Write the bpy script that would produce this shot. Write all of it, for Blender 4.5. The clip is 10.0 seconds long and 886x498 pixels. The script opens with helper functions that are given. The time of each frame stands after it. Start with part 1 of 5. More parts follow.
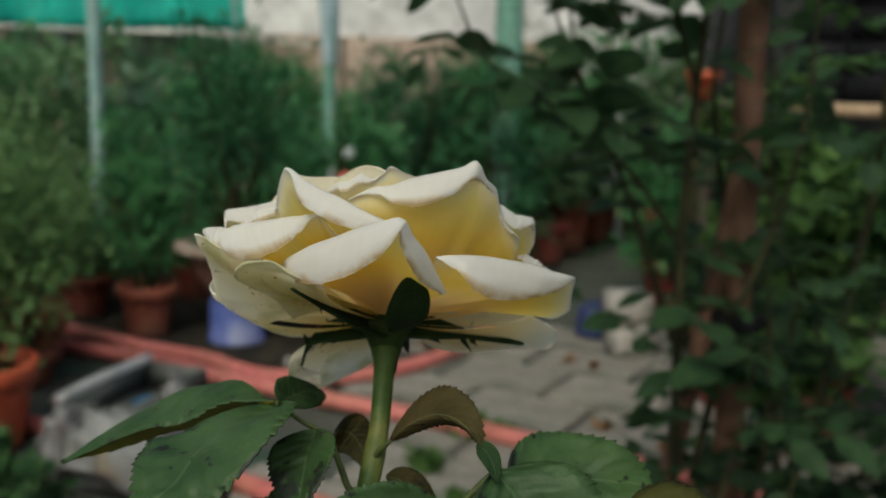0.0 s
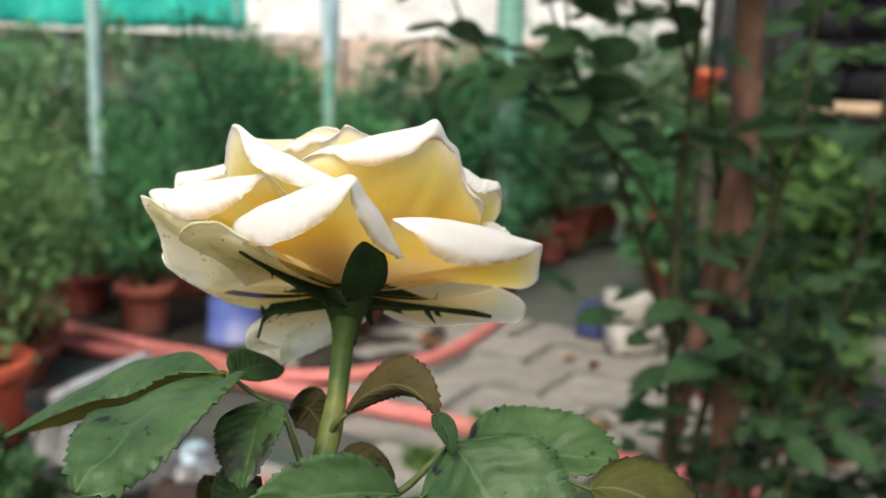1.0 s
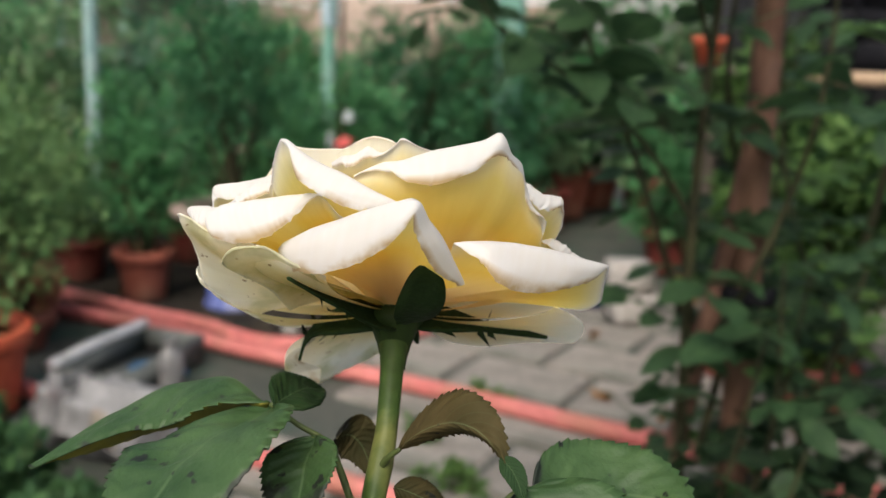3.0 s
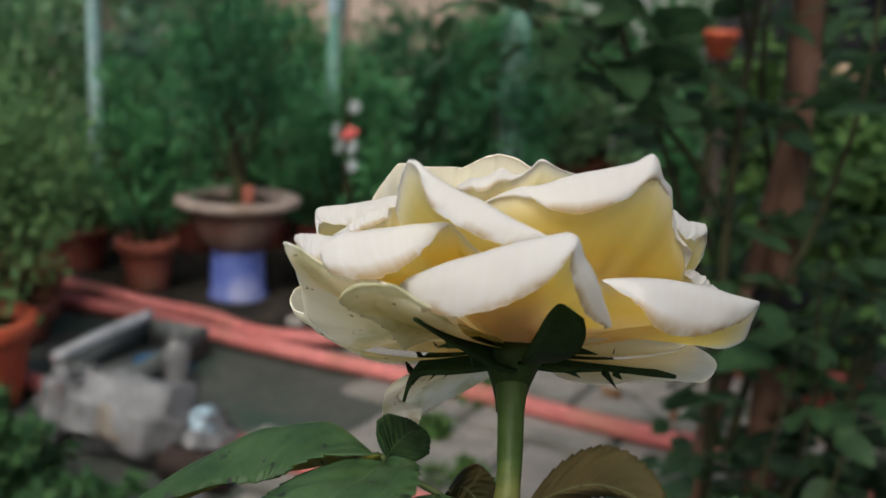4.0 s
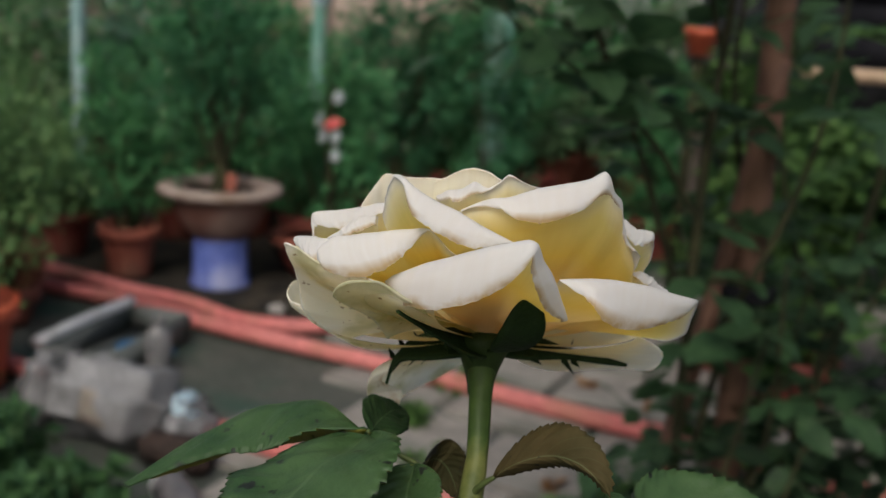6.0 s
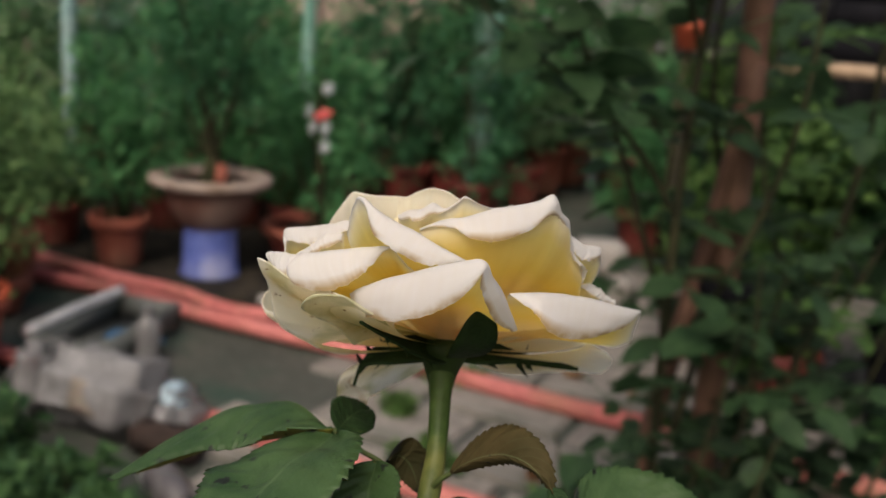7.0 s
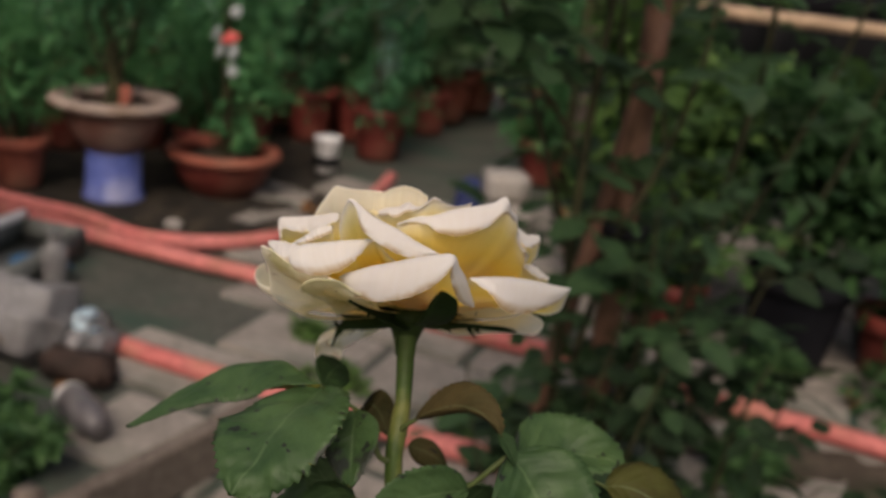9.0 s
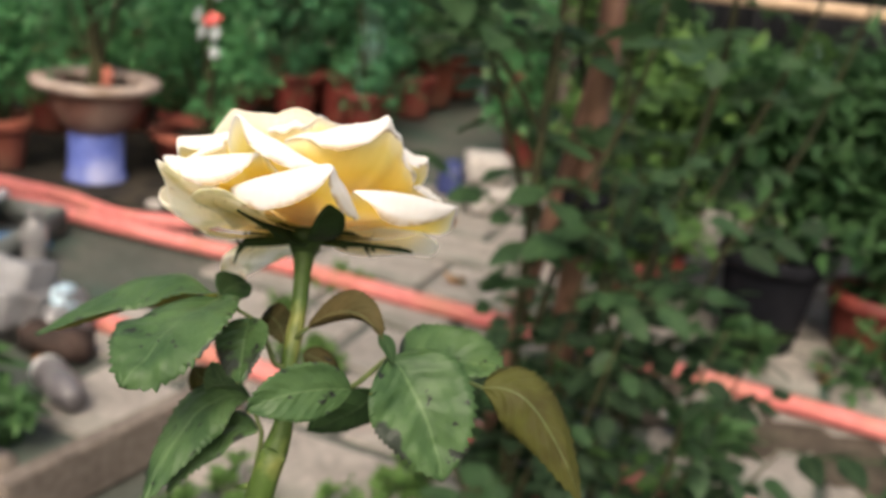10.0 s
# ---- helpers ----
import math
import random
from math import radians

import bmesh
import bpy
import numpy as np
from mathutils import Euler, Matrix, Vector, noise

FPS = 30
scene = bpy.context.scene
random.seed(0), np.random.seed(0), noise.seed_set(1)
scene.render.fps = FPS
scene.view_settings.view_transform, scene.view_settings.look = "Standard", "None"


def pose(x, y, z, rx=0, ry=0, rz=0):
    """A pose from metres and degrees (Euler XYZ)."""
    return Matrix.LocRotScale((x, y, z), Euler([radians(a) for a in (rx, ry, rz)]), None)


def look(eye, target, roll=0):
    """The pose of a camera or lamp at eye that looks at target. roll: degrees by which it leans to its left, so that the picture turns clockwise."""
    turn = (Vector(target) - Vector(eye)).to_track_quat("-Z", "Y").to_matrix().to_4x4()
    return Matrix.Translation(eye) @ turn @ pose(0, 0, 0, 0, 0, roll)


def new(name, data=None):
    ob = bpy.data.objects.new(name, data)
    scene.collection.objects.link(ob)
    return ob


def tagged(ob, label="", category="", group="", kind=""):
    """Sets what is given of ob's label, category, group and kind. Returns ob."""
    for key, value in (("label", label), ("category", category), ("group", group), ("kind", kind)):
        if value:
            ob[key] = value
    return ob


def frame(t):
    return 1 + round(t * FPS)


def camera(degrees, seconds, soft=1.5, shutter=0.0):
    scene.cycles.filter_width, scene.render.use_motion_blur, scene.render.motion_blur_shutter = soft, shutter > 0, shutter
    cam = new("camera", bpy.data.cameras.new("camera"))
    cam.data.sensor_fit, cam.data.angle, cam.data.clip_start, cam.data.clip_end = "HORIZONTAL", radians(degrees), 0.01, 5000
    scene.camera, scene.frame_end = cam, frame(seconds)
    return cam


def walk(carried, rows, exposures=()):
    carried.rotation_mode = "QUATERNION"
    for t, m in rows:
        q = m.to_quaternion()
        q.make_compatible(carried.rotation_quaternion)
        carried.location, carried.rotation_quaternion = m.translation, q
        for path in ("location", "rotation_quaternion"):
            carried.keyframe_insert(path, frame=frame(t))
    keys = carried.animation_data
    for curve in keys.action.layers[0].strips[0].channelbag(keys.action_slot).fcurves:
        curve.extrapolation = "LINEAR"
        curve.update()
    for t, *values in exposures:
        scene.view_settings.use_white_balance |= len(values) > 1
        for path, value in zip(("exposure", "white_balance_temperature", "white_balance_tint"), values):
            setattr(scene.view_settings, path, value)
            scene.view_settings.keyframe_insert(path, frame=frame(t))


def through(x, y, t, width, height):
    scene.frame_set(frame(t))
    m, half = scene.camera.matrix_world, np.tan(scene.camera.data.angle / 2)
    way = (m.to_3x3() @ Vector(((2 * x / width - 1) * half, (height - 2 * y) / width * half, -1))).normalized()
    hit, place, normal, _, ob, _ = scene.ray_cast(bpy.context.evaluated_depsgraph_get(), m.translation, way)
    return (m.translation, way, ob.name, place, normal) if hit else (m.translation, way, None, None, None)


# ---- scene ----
cam = camera(50.3, 10.0)
PATH = [
    (0, (0.004, -0.008, 0.702), (-0.026, 1.96, 0.349), 1.7),
    (0.5, (0.012, 0.007, 0.695), (-0.023, 1.976, 0.347), 2.0),
    (1, (0.015, 0.002, 0.691), (-0.023, 1.971, 0.343), 1.8),
    (1.5, (0.014, 0.003, 0.689), (-0.02, 1.972, 0.339), 1.5),
    (2, (0.012, 0.002, 0.699), (-0.024, 1.967, 0.331), 1.4),
    (2.5, (0.008, 0.008, 0.7), (-0.022, 1.967, 0.299), 1.8),
    (4, (-0.03, 0.047, 0.703), (-0.043, 1.997, 0.256), 2.9),
    (4.5, (-0.041, 0.05, 0.704), (-0.044, 1.999, 0.251), 3.1),
    (5, (-0.039, 0.033, 0.713), (-0.025, 1.979, 0.254), 3.7),
    (5.5, (-0.035, 0.028, 0.711), (-0.011, 1.973, 0.248), 4.0),
    (7, (-0.023, 0.004, 0.723), (0.025, 1.943, 0.236), 4.5),
    (7.5, (-0.037, 0.004, 0.732), (0.035, 1.932, 0.202), 5.2),
    (8, (-0.055, -0.002, 0.735), (0.076, 1.91, 0.161), 5.5),
    (8.5, (-0.054, -0.021, 0.75), (0.17, 1.871, 0.142), 6.6),
    (9, (-0.047, -0.038, 0.753), (0.224, 1.842, 0.127), 7.3),
    (9.5, (-0.025, -0.059, 0.745), (0.261, 1.816, 0.109), 7.7),
    (10, (-0.014, -0.067, 0.741), (0.271, 1.804, 0.096), 7.4),
]
walk(cam, [(t, look(eye, target, roll)) for t, eye, target, roll in PATH],
     [(0, -0.6, 6500, -4), (0.1, 0.2, 6500, 0), (0.2, 0.32, 6500, 2), (0.3, 0.42, 6500, 2), (0.6, 0.43, 6500, 2), (1.1, 0.54, 6500, 5), (2.0, 0.58, 6500, 6), (2.7, 0.45, 6500, 8), (3.8, -0.2, 6200, 5), (5.7, -0.42, 6200, 6), (6.8, -0.25, 6800, 11), (7.5, -0.22, 6900, 12), (8.0, -0.32, 7100, 15), (9.0, -0.43, 7100, 15), (9.5, 0.31, 7000, 12), (10, 0.73, 7000, 10)])

# ---- lens, world and light ----
cam.data.dof.use_dof = True
cam.data.dof.focus_distance = 0.204
cam.data.dof.aperture_fstop = 15.5
cam.data.dof.aperture_blades = 0

world = bpy.data.worlds.new("overcast_sky")
scene.world = world
world.use_nodes = True
wn, wl = world.node_tree.nodes, world.node_tree.links
sky = wn.new("ShaderNodeTexSky")
sky.sky_type = "NISHITA"
sky.sun_disc = False
sky.sun_elevation, sky.sun_rotation = radians(49), radians(197)
sky.air_density, sky.dust_density, sky.ozone_density = 1.0, 7.0, 1.0
wn["Background"].inputs["Strength"].default_value = 0.145
wl.new(sky.outputs["Color"], wn["Background"].inputs["Color"])

sun_data = bpy.data.lights.new("sun", "SUN")
sun_data.energy, sun_data.angle, sun_data.color = 1.7, radians(25), (1.0, 0.95, 0.87)
sun = new("sun", sun_data)
sun.matrix_world = look((-0.9, -3.0, 3.6), (0, 0, 0))


# ---- materials ----
def shader(name, rough=0.6, metal=0.0, spec=0.35):
    m = bpy.data.materials.new(name)
    m.use_nodes = True
    n, l = m.node_tree.nodes, m.node_tree.links
    b = n["Principled BSDF"]
    b.inputs["Roughness"].default_value = rough
    b.inputs["Metallic"].default_value = metal
    b.inputs["Specular IOR Level"].default_value = spec
    return m, n, l, b


def ramp(n, stops):
    r = n.new("ShaderNodeValToRGB")
    e = r.color_ramp.elements
    e[0].position, e[0].color = stops[0][0], (*stops[0][1], 1)
    e[1].position, e[1].color = stops[-1][0], (*stops[-1][1], 1)
    for p, c in stops[1:-1]:
        k = e.new(p)
        k.color = (*c, 1)
    return r


def noise_tex(n, l, scale, detail=4.0, coord="Object", stretch=(1, 1, 1)):
    tc = n.new("ShaderNodeTexCoord")
    mp = n.new("ShaderNodeMapping")
    mp.inputs["Scale"].default_value = stretch
    t = n.new("ShaderNodeTexNoise")
    t.inputs["Scale"].default_value = scale
    t.inputs["Detail"].default_value = detail
    l.new(tc.outputs[coord], mp.inputs["Vector"])
    l.new(mp.outputs["Vector"], t.inputs["Vector"])
    return t


def mixed(n, l, kind, fac, a, b):
    x = n.new("ShaderNodeMix")
    x.data_type, x.blend_type = "RGBA", kind
    for sock, v in ((0, fac), (6, a), (7, b)):
        if isinstance(v, (int, float)):
            x.inputs[sock].default_value = v
        elif isinstance(v, tuple):
            x.inputs[sock].default_value = (*v, 1)
        else:
            l.new(v, x.inputs[sock])
    return x.outputs[2]


def bumped(n, l, b, height, strength, distance=0.002):
    k = n.new("ShaderNodeBump")
    k.inputs["Strength"].default_value, k.inputs["Distance"].default_value = strength, distance
    l.new(height, k.inputs["Height"])
    l.new(k.outputs["Normal"], b.inputs["Normal"])
    return k


def see_through(m, n, l, b, colour, amount):
    """Lets part of the light pass a thin sheet; amount: a number or a socket."""
    t = n.new("ShaderNodeBsdfTranslucent")
    x = n.new("ShaderNodeMixShader")
    if isinstance(amount, (int, float)):
        x.inputs[0].default_value = amount
    else:
        l.new(amount, x.inputs[0])
    l.new(colour, t.inputs["Color"])
    l.new(b.outputs[0], x.inputs[1])
    l.new(t.outputs[0], x.inputs[2])
    l.new(x.outputs[0], n["Material Output"].inputs["Surface"])


def surface(name, a, b_, scale, rough=0.6, fine=6.0, bump=0.3, metal=0.0, spec=0.35, dirt=None, dirt_scale=3.0, vary=0.0, through=0.0, distance=0.002):
    """Two tones over a coarse noise, a finer grain in the tone and the relief, an optional stain."""
    m, n, l, b = shader(name, rough, metal, spec)
    big = noise_tex(n, l, scale)
    small = noise_tex(n, l, scale * fine, 6.0)
    r = ramp(n, [(0.35, a), (0.65, b_)])
    l.new(big.outputs["Fac"], r.inputs[0])
    g = ramp(n, [(0.3, (0.72, 0.72, 0.72)), (0.7, (1.12, 1.12, 1.12))])
    l.new(small.outputs["Fac"], g.inputs[0])
    col = mixed(n, l, "MULTIPLY", 1.0, r.outputs[0], g.outputs[0])
    if dirt:
        d = noise_tex(n, l, dirt_scale, 8.0)
        dr = ramp(n, [(0.5, (0, 0, 0)), (0.66, (1, 1, 1))])
        l.new(d.outputs["Fac"], dr.inputs[0])
        col = mixed(n, l, "MIX", dr.outputs[0], col, dirt)
    if vary:
        oi = n.new("ShaderNodeObjectInfo")
        hs = n.new("ShaderNodeHueSaturation")
        mr = n.new("ShaderNodeMapRange")
        mr.inputs[3].default_value, mr.inputs[4].default_value = 1 - vary, 1 + vary
        l.new(oi.outputs["Random"], mr.inputs[0])
        l.new(mr.outputs[0], hs.inputs["Value"])
        l.new(col, hs.inputs["Color"])
        col = hs.outputs["Color"]
    l.new(col, b.inputs["Base Color"])
    if bump:
        bumped(n, l, b, small.outputs["Fac"], bump, distance)
    if through:
        see_through(m, n, l, b, col, through)
    return m


def leaf_surface(name, a, b_, rough=0.55, through=0.3, tint=0.35, spec=0.18):
    """Foliage: tone varies from leaf to leaf."""
    m, n, l, b = shader(name, rough, 0.0, spec)
    g = n.new("ShaderNodeNewGeometry")
    r = ramp(n, [(0.0, a), (1.0, b_)])
    l.new(g.outputs["Random Per Island"], r.inputs[0])
    t = noise_tex(n, l, 60.0, 3.0)
    k = ramp(n, [(0.3, (1 - tint,) * 3), (0.7, (1 + tint * 0.5,) * 3)])
    l.new(t.outputs["Fac"], k.inputs[0])
    col = mixed(n, l, "MULTIPLY", 1.0, r.outputs[0], k.outputs[0])
    l.new(col, b.inputs["Base Color"])
    see_through(m, n, l, b, col, through)
    return m


def petal_surface(name, stained=False, pale=False, deep=False):
    """Deep yellow at the claw to ivory at the margin, with faint veins and a browned edge."""
    m, n, l, b = shader(name, 0.55, 0.0, 0.25)
    uv = n.new("ShaderNodeUVMap")
    uv.uv_map = "along"
    sep = n.new("ShaderNodeSeparateXYZ")
    l.new(uv.outputs["UV"], sep.inputs[0])
    if pale:
        r = ramp(n, [(0.0, (0.93, 0.74, 0.28)), (0.25, (0.95, 0.87, 0.56)), (0.5, (0.96, 0.92, 0.73)), (1.0, (0.95, 0.93, 0.87))])
    elif deep:
        r = ramp(n, [(0.0, (0.93, 0.50, 0.04)), (0.4, (0.96, 0.70, 0.09)), (0.68, (0.97, 0.82, 0.28)), (0.8, (0.96, 0.89, 0.60)), (1.0, (0.95, 0.91, 0.75))])
    else:
        r = ramp(n, [(0.0, (0.95, 0.77, 0.48)), (0.28, (0.96, 0.78, 0.37)), (0.46, (0.97, 0.75, 0.16)), (0.58, (0.97, 0.82, 0.27)), (0.66, (0.96, 0.88, 0.54)), (0.73, (0.78, 0.77, 0.76)), (1.0, (0.77, 0.77, 0.79))])
    l.new(sep.outputs["Y"], r.inputs[0])
    mp = n.new("ShaderNodeMapping")
    mp.inputs["Scale"].default_value = (14, 2.5, 1)
    l.new(uv.outputs["UV"], mp.inputs["Vector"])
    v = n.new("ShaderNodeTexNoise")
    v.inputs["Scale"].default_value, v.inputs["Detail"].default_value = 1.0, 4.0
    l.new(mp.outputs["Vector"], v.inputs["Vector"])
    vr = ramp(n, [(0.3, (0.975, 0.965, 0.94)), (0.7, (1.0, 1.0, 1.0))])
    l.new(v.outputs["Fac"], vr.inputs[0])
    col = mixed(n, l, "MULTIPLY", 1.0, r.outputs[0], vr.outputs[0])
    cloud = noise_tex(n, l, 55.0, 5.0)
    cr = ramp(n, [(0.35, (0.955, 0.945, 0.95)), (0.62, (1.0, 1.0, 1.0))])
    l.new(cloud.outputs["Fac"], cr.inputs[0])
    col = mixed(n, l, "MULTIPLY", 1.0, col, cr.outputs[0])
    edge = ramp(n, [(0.93, (0, 0, 0)), (0.985, (1, 1, 1))])
    l.new(sep.outputs["Y"], edge.inputs[0])
    en = noise_tex(n, l, 130.0, 4.0)
    er = ramp(n, [(0.40, (0, 0, 0)), (0.56, (0.2, 0.2, 0.2) if deep else (0.8, 0.8, 0.8))])
    l.new(en.outputs["Fac"], er.inputs[0])
    ef = mixed(n, l, "MULTIPLY", 1.0, edge.outputs[0], er.outputs[0])
    col = mixed(n, l, "MIX", ef, col, (0.42, 0.27, 0.07))
    if stained:
        sn = noise_tex(n, l, 75.0, 8.0)
        sr = ramp(n, [(0.36, (0.35, 0.35, 0.35)), (0.58, (0.95, 0.95, 0.95))] if stained == 2 else [(0.52, (0, 0, 0)), (0.64, (0.6, 0.6, 0.6))])
        l.new(sn.outputs["Fac"], sr.inputs[0])
        col = mixed(n, l, "MIX", sr.outputs[0], col, (0.36, 0.36, 0.13) if stained == 2 else (0.50, 0.50, 0.20))
        sp = noise_tex(n, l, 330.0, 3.0)
        pr = ramp(n, [(0.66, (0, 0, 0)), (0.70, (0.8, 0.8, 0.8))])
        l.new(sp.outputs["Fac"], pr.inputs[0])
        col = mixed(n, l, "MIX", pr.outputs[0], col, (0.28, 0.17, 0.05))
    l.new(col, b.inputs["Base Color"])
    bumped(n, l, b, mixed(n, l, "MIX", 0.4, v.outputs["Fac"], cloud.outputs["Fac"]), 0.24, 0.0009)
    thin = ramp(n, [(0.35, (0.60, 0.60, 0.60)), (0.60, (0.74, 0.74, 0.74)), (0.76, (0.38, 0.38, 0.38))])
    l.new(sep.outputs["Y"], thin.inputs[0])
    see_through(m, n, l, b, col, thin.outputs[0])
    return m


def rose_leaf_surface(name, top, dark, spots=True, rough=0.5, spec=0.3, thin=0.22):
    """Matt rose leaf: pale midrib and side veins, black specks."""
    m, n, l, b = shader(name, rough, 0.0, spec)
    uv = n.new("ShaderNodeUVMap")
    uv.uv_map = "along"
    sep = n.new("ShaderNodeSeparateXYZ")
    l.new(uv.outputs["UV"], sep.inputs[0])
    a = n.new("ShaderNodeMath")
    a.operation = "ABSOLUTE"
    l.new(sep.outputs["X"], a.inputs[0])
    rib = ramp(n, [(0.015, (1, 1, 1)), (0.05, (0, 0, 0))])
    l.new(a.outputs[0], rib.inputs[0])
    # side veins slant forward from the midrib
    c = n.new("ShaderNodeMath")
    c.operation = "MULTIPLY_ADD"
    l.new(a.outputs[0], c.inputs[0])
    c.inputs[1].default_value = -0.30
    l.new(sep.outputs["Y"], c.inputs[2])
    s = n.new("ShaderNodeMath")
    s.operation = "MULTIPLY"
    l.new(c.outputs[0], s.inputs[0])
    s.inputs[1].default_value = 56.0
    w = n.new("ShaderNodeMath")
    w.operation = "SINE"
    l.new(s.outputs[0], w.inputs[0])
    vein = ramp(n, [(0.88, (0, 0, 0)), (1.0, (1, 1, 1))])
    l.new(w.outputs[0], vein.inputs[0])
    t = noise_tex(n, l, 70.0, 8.0)
    tone = ramp(n, [(0.36, dark), (0.62, top)])
    l.new(t.outputs["Fac"], tone.inputs[0])
    col = mixed(n, l, "MIX", mixed(n, l, "MULTIPLY", 1.0, vein.outputs[0], (0.035, 0.035, 0.035)), tone.outputs[0], (0.16, 0.27, 0.13))
    col = mixed(n, l, "MIX", mixed(n, l, "MULTIPLY", 1.0, rib.outputs[0], (0.18, 0.18, 0.18)), col, (0.24, 0.34, 0.17))
    if spots:
        sp = noise_tex(n, l, 210.0, 3.0)
        pr = ramp(n, [(0.645, (0, 0, 0)), (0.68, (0.9, 0.9, 0.9))])
        l.new(sp.outputs["Fac"], pr.inputs[0])
        col = mixed(n, l, "MIX", pr.outputs[0], col, (0.012, 0.013, 0.014))
        bl = noise_tex(n, l, 42.0, 5.0)
        gain = n.new("ShaderNodeMath")
        gain.operation = "MULTIPLY_ADD"
        l.new(a.outputs[0], gain.inputs[0])
        gain.inputs[1].default_value = 0.13
        l.new(bl.outputs["Fac"], gain.inputs[2])
        br = ramp(n, [(0.715, (0, 0, 0)), (0.745, (0.85, 0.85, 0.85))])
        l.new(gain.outputs[0], br.inputs[0])
        col = mixed(n, l, "MIX", br.outputs[0], col, (0.024, 0.026, 0.026))
    l.new(col, b.inputs["Base Color"])
    cell = noise_tex(n, l, 260.0, 6.0)
    bumped(n, l, b, mixed(n, l, "MIX", 0.45, mixed(n, l, "MIX", 0.92, w.outputs[0], t.outputs["Fac"]), cell.outputs["Fac"]), 0.95, 0.0014)
    see_through(m, n, l, b, col, thin)
    return m


PETAL = petal_surface("rose_petal")
PETAL_STAINED = petal_surface("rose_petal_stained", True, True)
PETAL_HEART = petal_surface("rose_petal_heart", deep=True)
PETAL_OUTER = petal_surface("rose_petal_outer", False, True)
PETAL_SPOILT = petal_surface("rose_petal_spoilt", 2, True)
PETAL_PALE = petal_surface("rose_petal_pale", False, True)
LEAF = rose_leaf_surface("rose_leaf", (0.060, 0.116, 0.041), (0.029, 0.068, 0.023))
LEAF_UNDER = rose_leaf_surface("rose_leaf_underside", (0.25, 0.23, 0.04), (0.17, 0.16, 0.028), False)
LEAF_BROWN = rose_leaf_surface("rose_leaf_bronzed", (0.058, 0.045, 0.018), (0.030, 0.030, 0.011), rough=0.75, spec=0.12)
LEAF_BRONZE = rose_leaf_surface("rose_leaf_dull_bronze", (0.078, 0.060, 0.025), (0.046, 0.041, 0.016), rough=0.75, spec=0.12)
LEAF_OLIVE = rose_leaf_surface("rose_leaf_olive", (0.056, 0.060, 0.012), (0.040, 0.036, 0.010), False, rough=0.65, spec=0.18)
LEAF_DARK = rose_leaf_surface("rose_leaf_dark", (0.030, 0.065, 0.022), (0.018, 0.044, 0.015), False, rough=0.65, spec=0.18)
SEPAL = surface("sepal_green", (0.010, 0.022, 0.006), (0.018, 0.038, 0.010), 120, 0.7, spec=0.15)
STEM = surface("stem_green", (0.034, 0.066, 0.012), (0.056, 0.096, 0.020), 40, 0.5, bump=0.15, spec=0.22, dirt=(0.13, 0.14, 0.04), dirt_scale=60)
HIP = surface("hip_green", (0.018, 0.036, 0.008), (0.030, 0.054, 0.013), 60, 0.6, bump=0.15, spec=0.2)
STALK = surface("leaf_stalk", (0.05, 0.075, 0.02), (0.075, 0.10, 0.028), 60, 0.6)
CANE = surface("cane_dark", (0.020, 0.022, 0.012), (0.042, 0.042, 0.02), 30, 0.75, spec=0.12)
TWIG = surface("pale_twig", (0.13, 0.10, 0.08), (0.26, 0.20, 0.17), 20, 0.8, vary=0.3)
WOOD = surface("stake_wood", (0.095, 0.048, 0.032), (0.185, 0.100, 0.068), 14, 0.75, fine=5, bump=0.5, dirt=(0.10, 0.055, 0.03), dirt_scale=10)
BUSH = leaf_surface("bush_leaf", (0.020, 0.060, 0.024), (0.056, 0.130, 0.046), 0.55, 0.35)
BUSH_PALE = leaf_surface("bush_leaf_pale", (0.060, 0.130, 0.034), (0.125, 0.225, 0.065), 0.55, 0.4)
FINE = leaf_surface("fine_leaf", (0.052, 0.182, 0.075), (0.125, 0.325, 0.128), 0.5, 0.3)
FINE_PALE = leaf_surface("fine_leaf_pale", (0.092, 0.20, 0.090), (0.205, 0.33, 0.165), 0.5, 0.35)
FINE_TEAL = leaf_surface("fine_leaf_teal", (0.07, 0.17, 0.11), (0.15, 0.27, 0.19), 0.5, 0.3)
FINE_DARK = leaf_surface("fine_leaf_dark", (0.031, 0.118, 0.057), (0.074, 0.215, 0.095), 0.5, 0.25)
WEED = leaf_surface("weed_leaf", (0.028, 0.075, 0.030), (0.065, 0.14, 0.048), 0.6, 0.25)
FINE_OLIVE = leaf_surface("fine_leaf_olive", (0.075, 0.165, 0.062), (0.175, 0.29, 0.108), 0.5, 0.3)
DRY = leaf_surface("dry_leaf", (0.16, 0.075, 0.03), (0.30, 0.17, 0.08), 0.7, 0.2)
TERRACOTTA = surface("terracotta", (0.20, 0.054, 0.034), (0.28, 0.09, 0.06), 9, 0.7, dirt=(0.20, 0.09, 0.06), dirt_scale=7, vary=0.15)
RED_POT = surface("red_plastic_pot", (0.11, 0.02, 0.016), (0.17, 0.036, 0.026), 8, 0.55, dirt=(0.14, 0.05, 0.035), dirt_scale=6, vary=0.2)
ORANGE_POT = surface("orange_plastic_pot", (0.44, 0.075, 0.035), (0.54, 0.115, 0.055), 8, 0.5, dirt=(0.32, 0.09, 0.05), dirt_scale=6)
CLAY = surface("brown_glazed_clay", (0.13, 0.062, 0.05), (0.19, 0.095, 0.075), 10, 0.5, dirt=(0.24, 0.17, 0.14), dirt_scale=6)
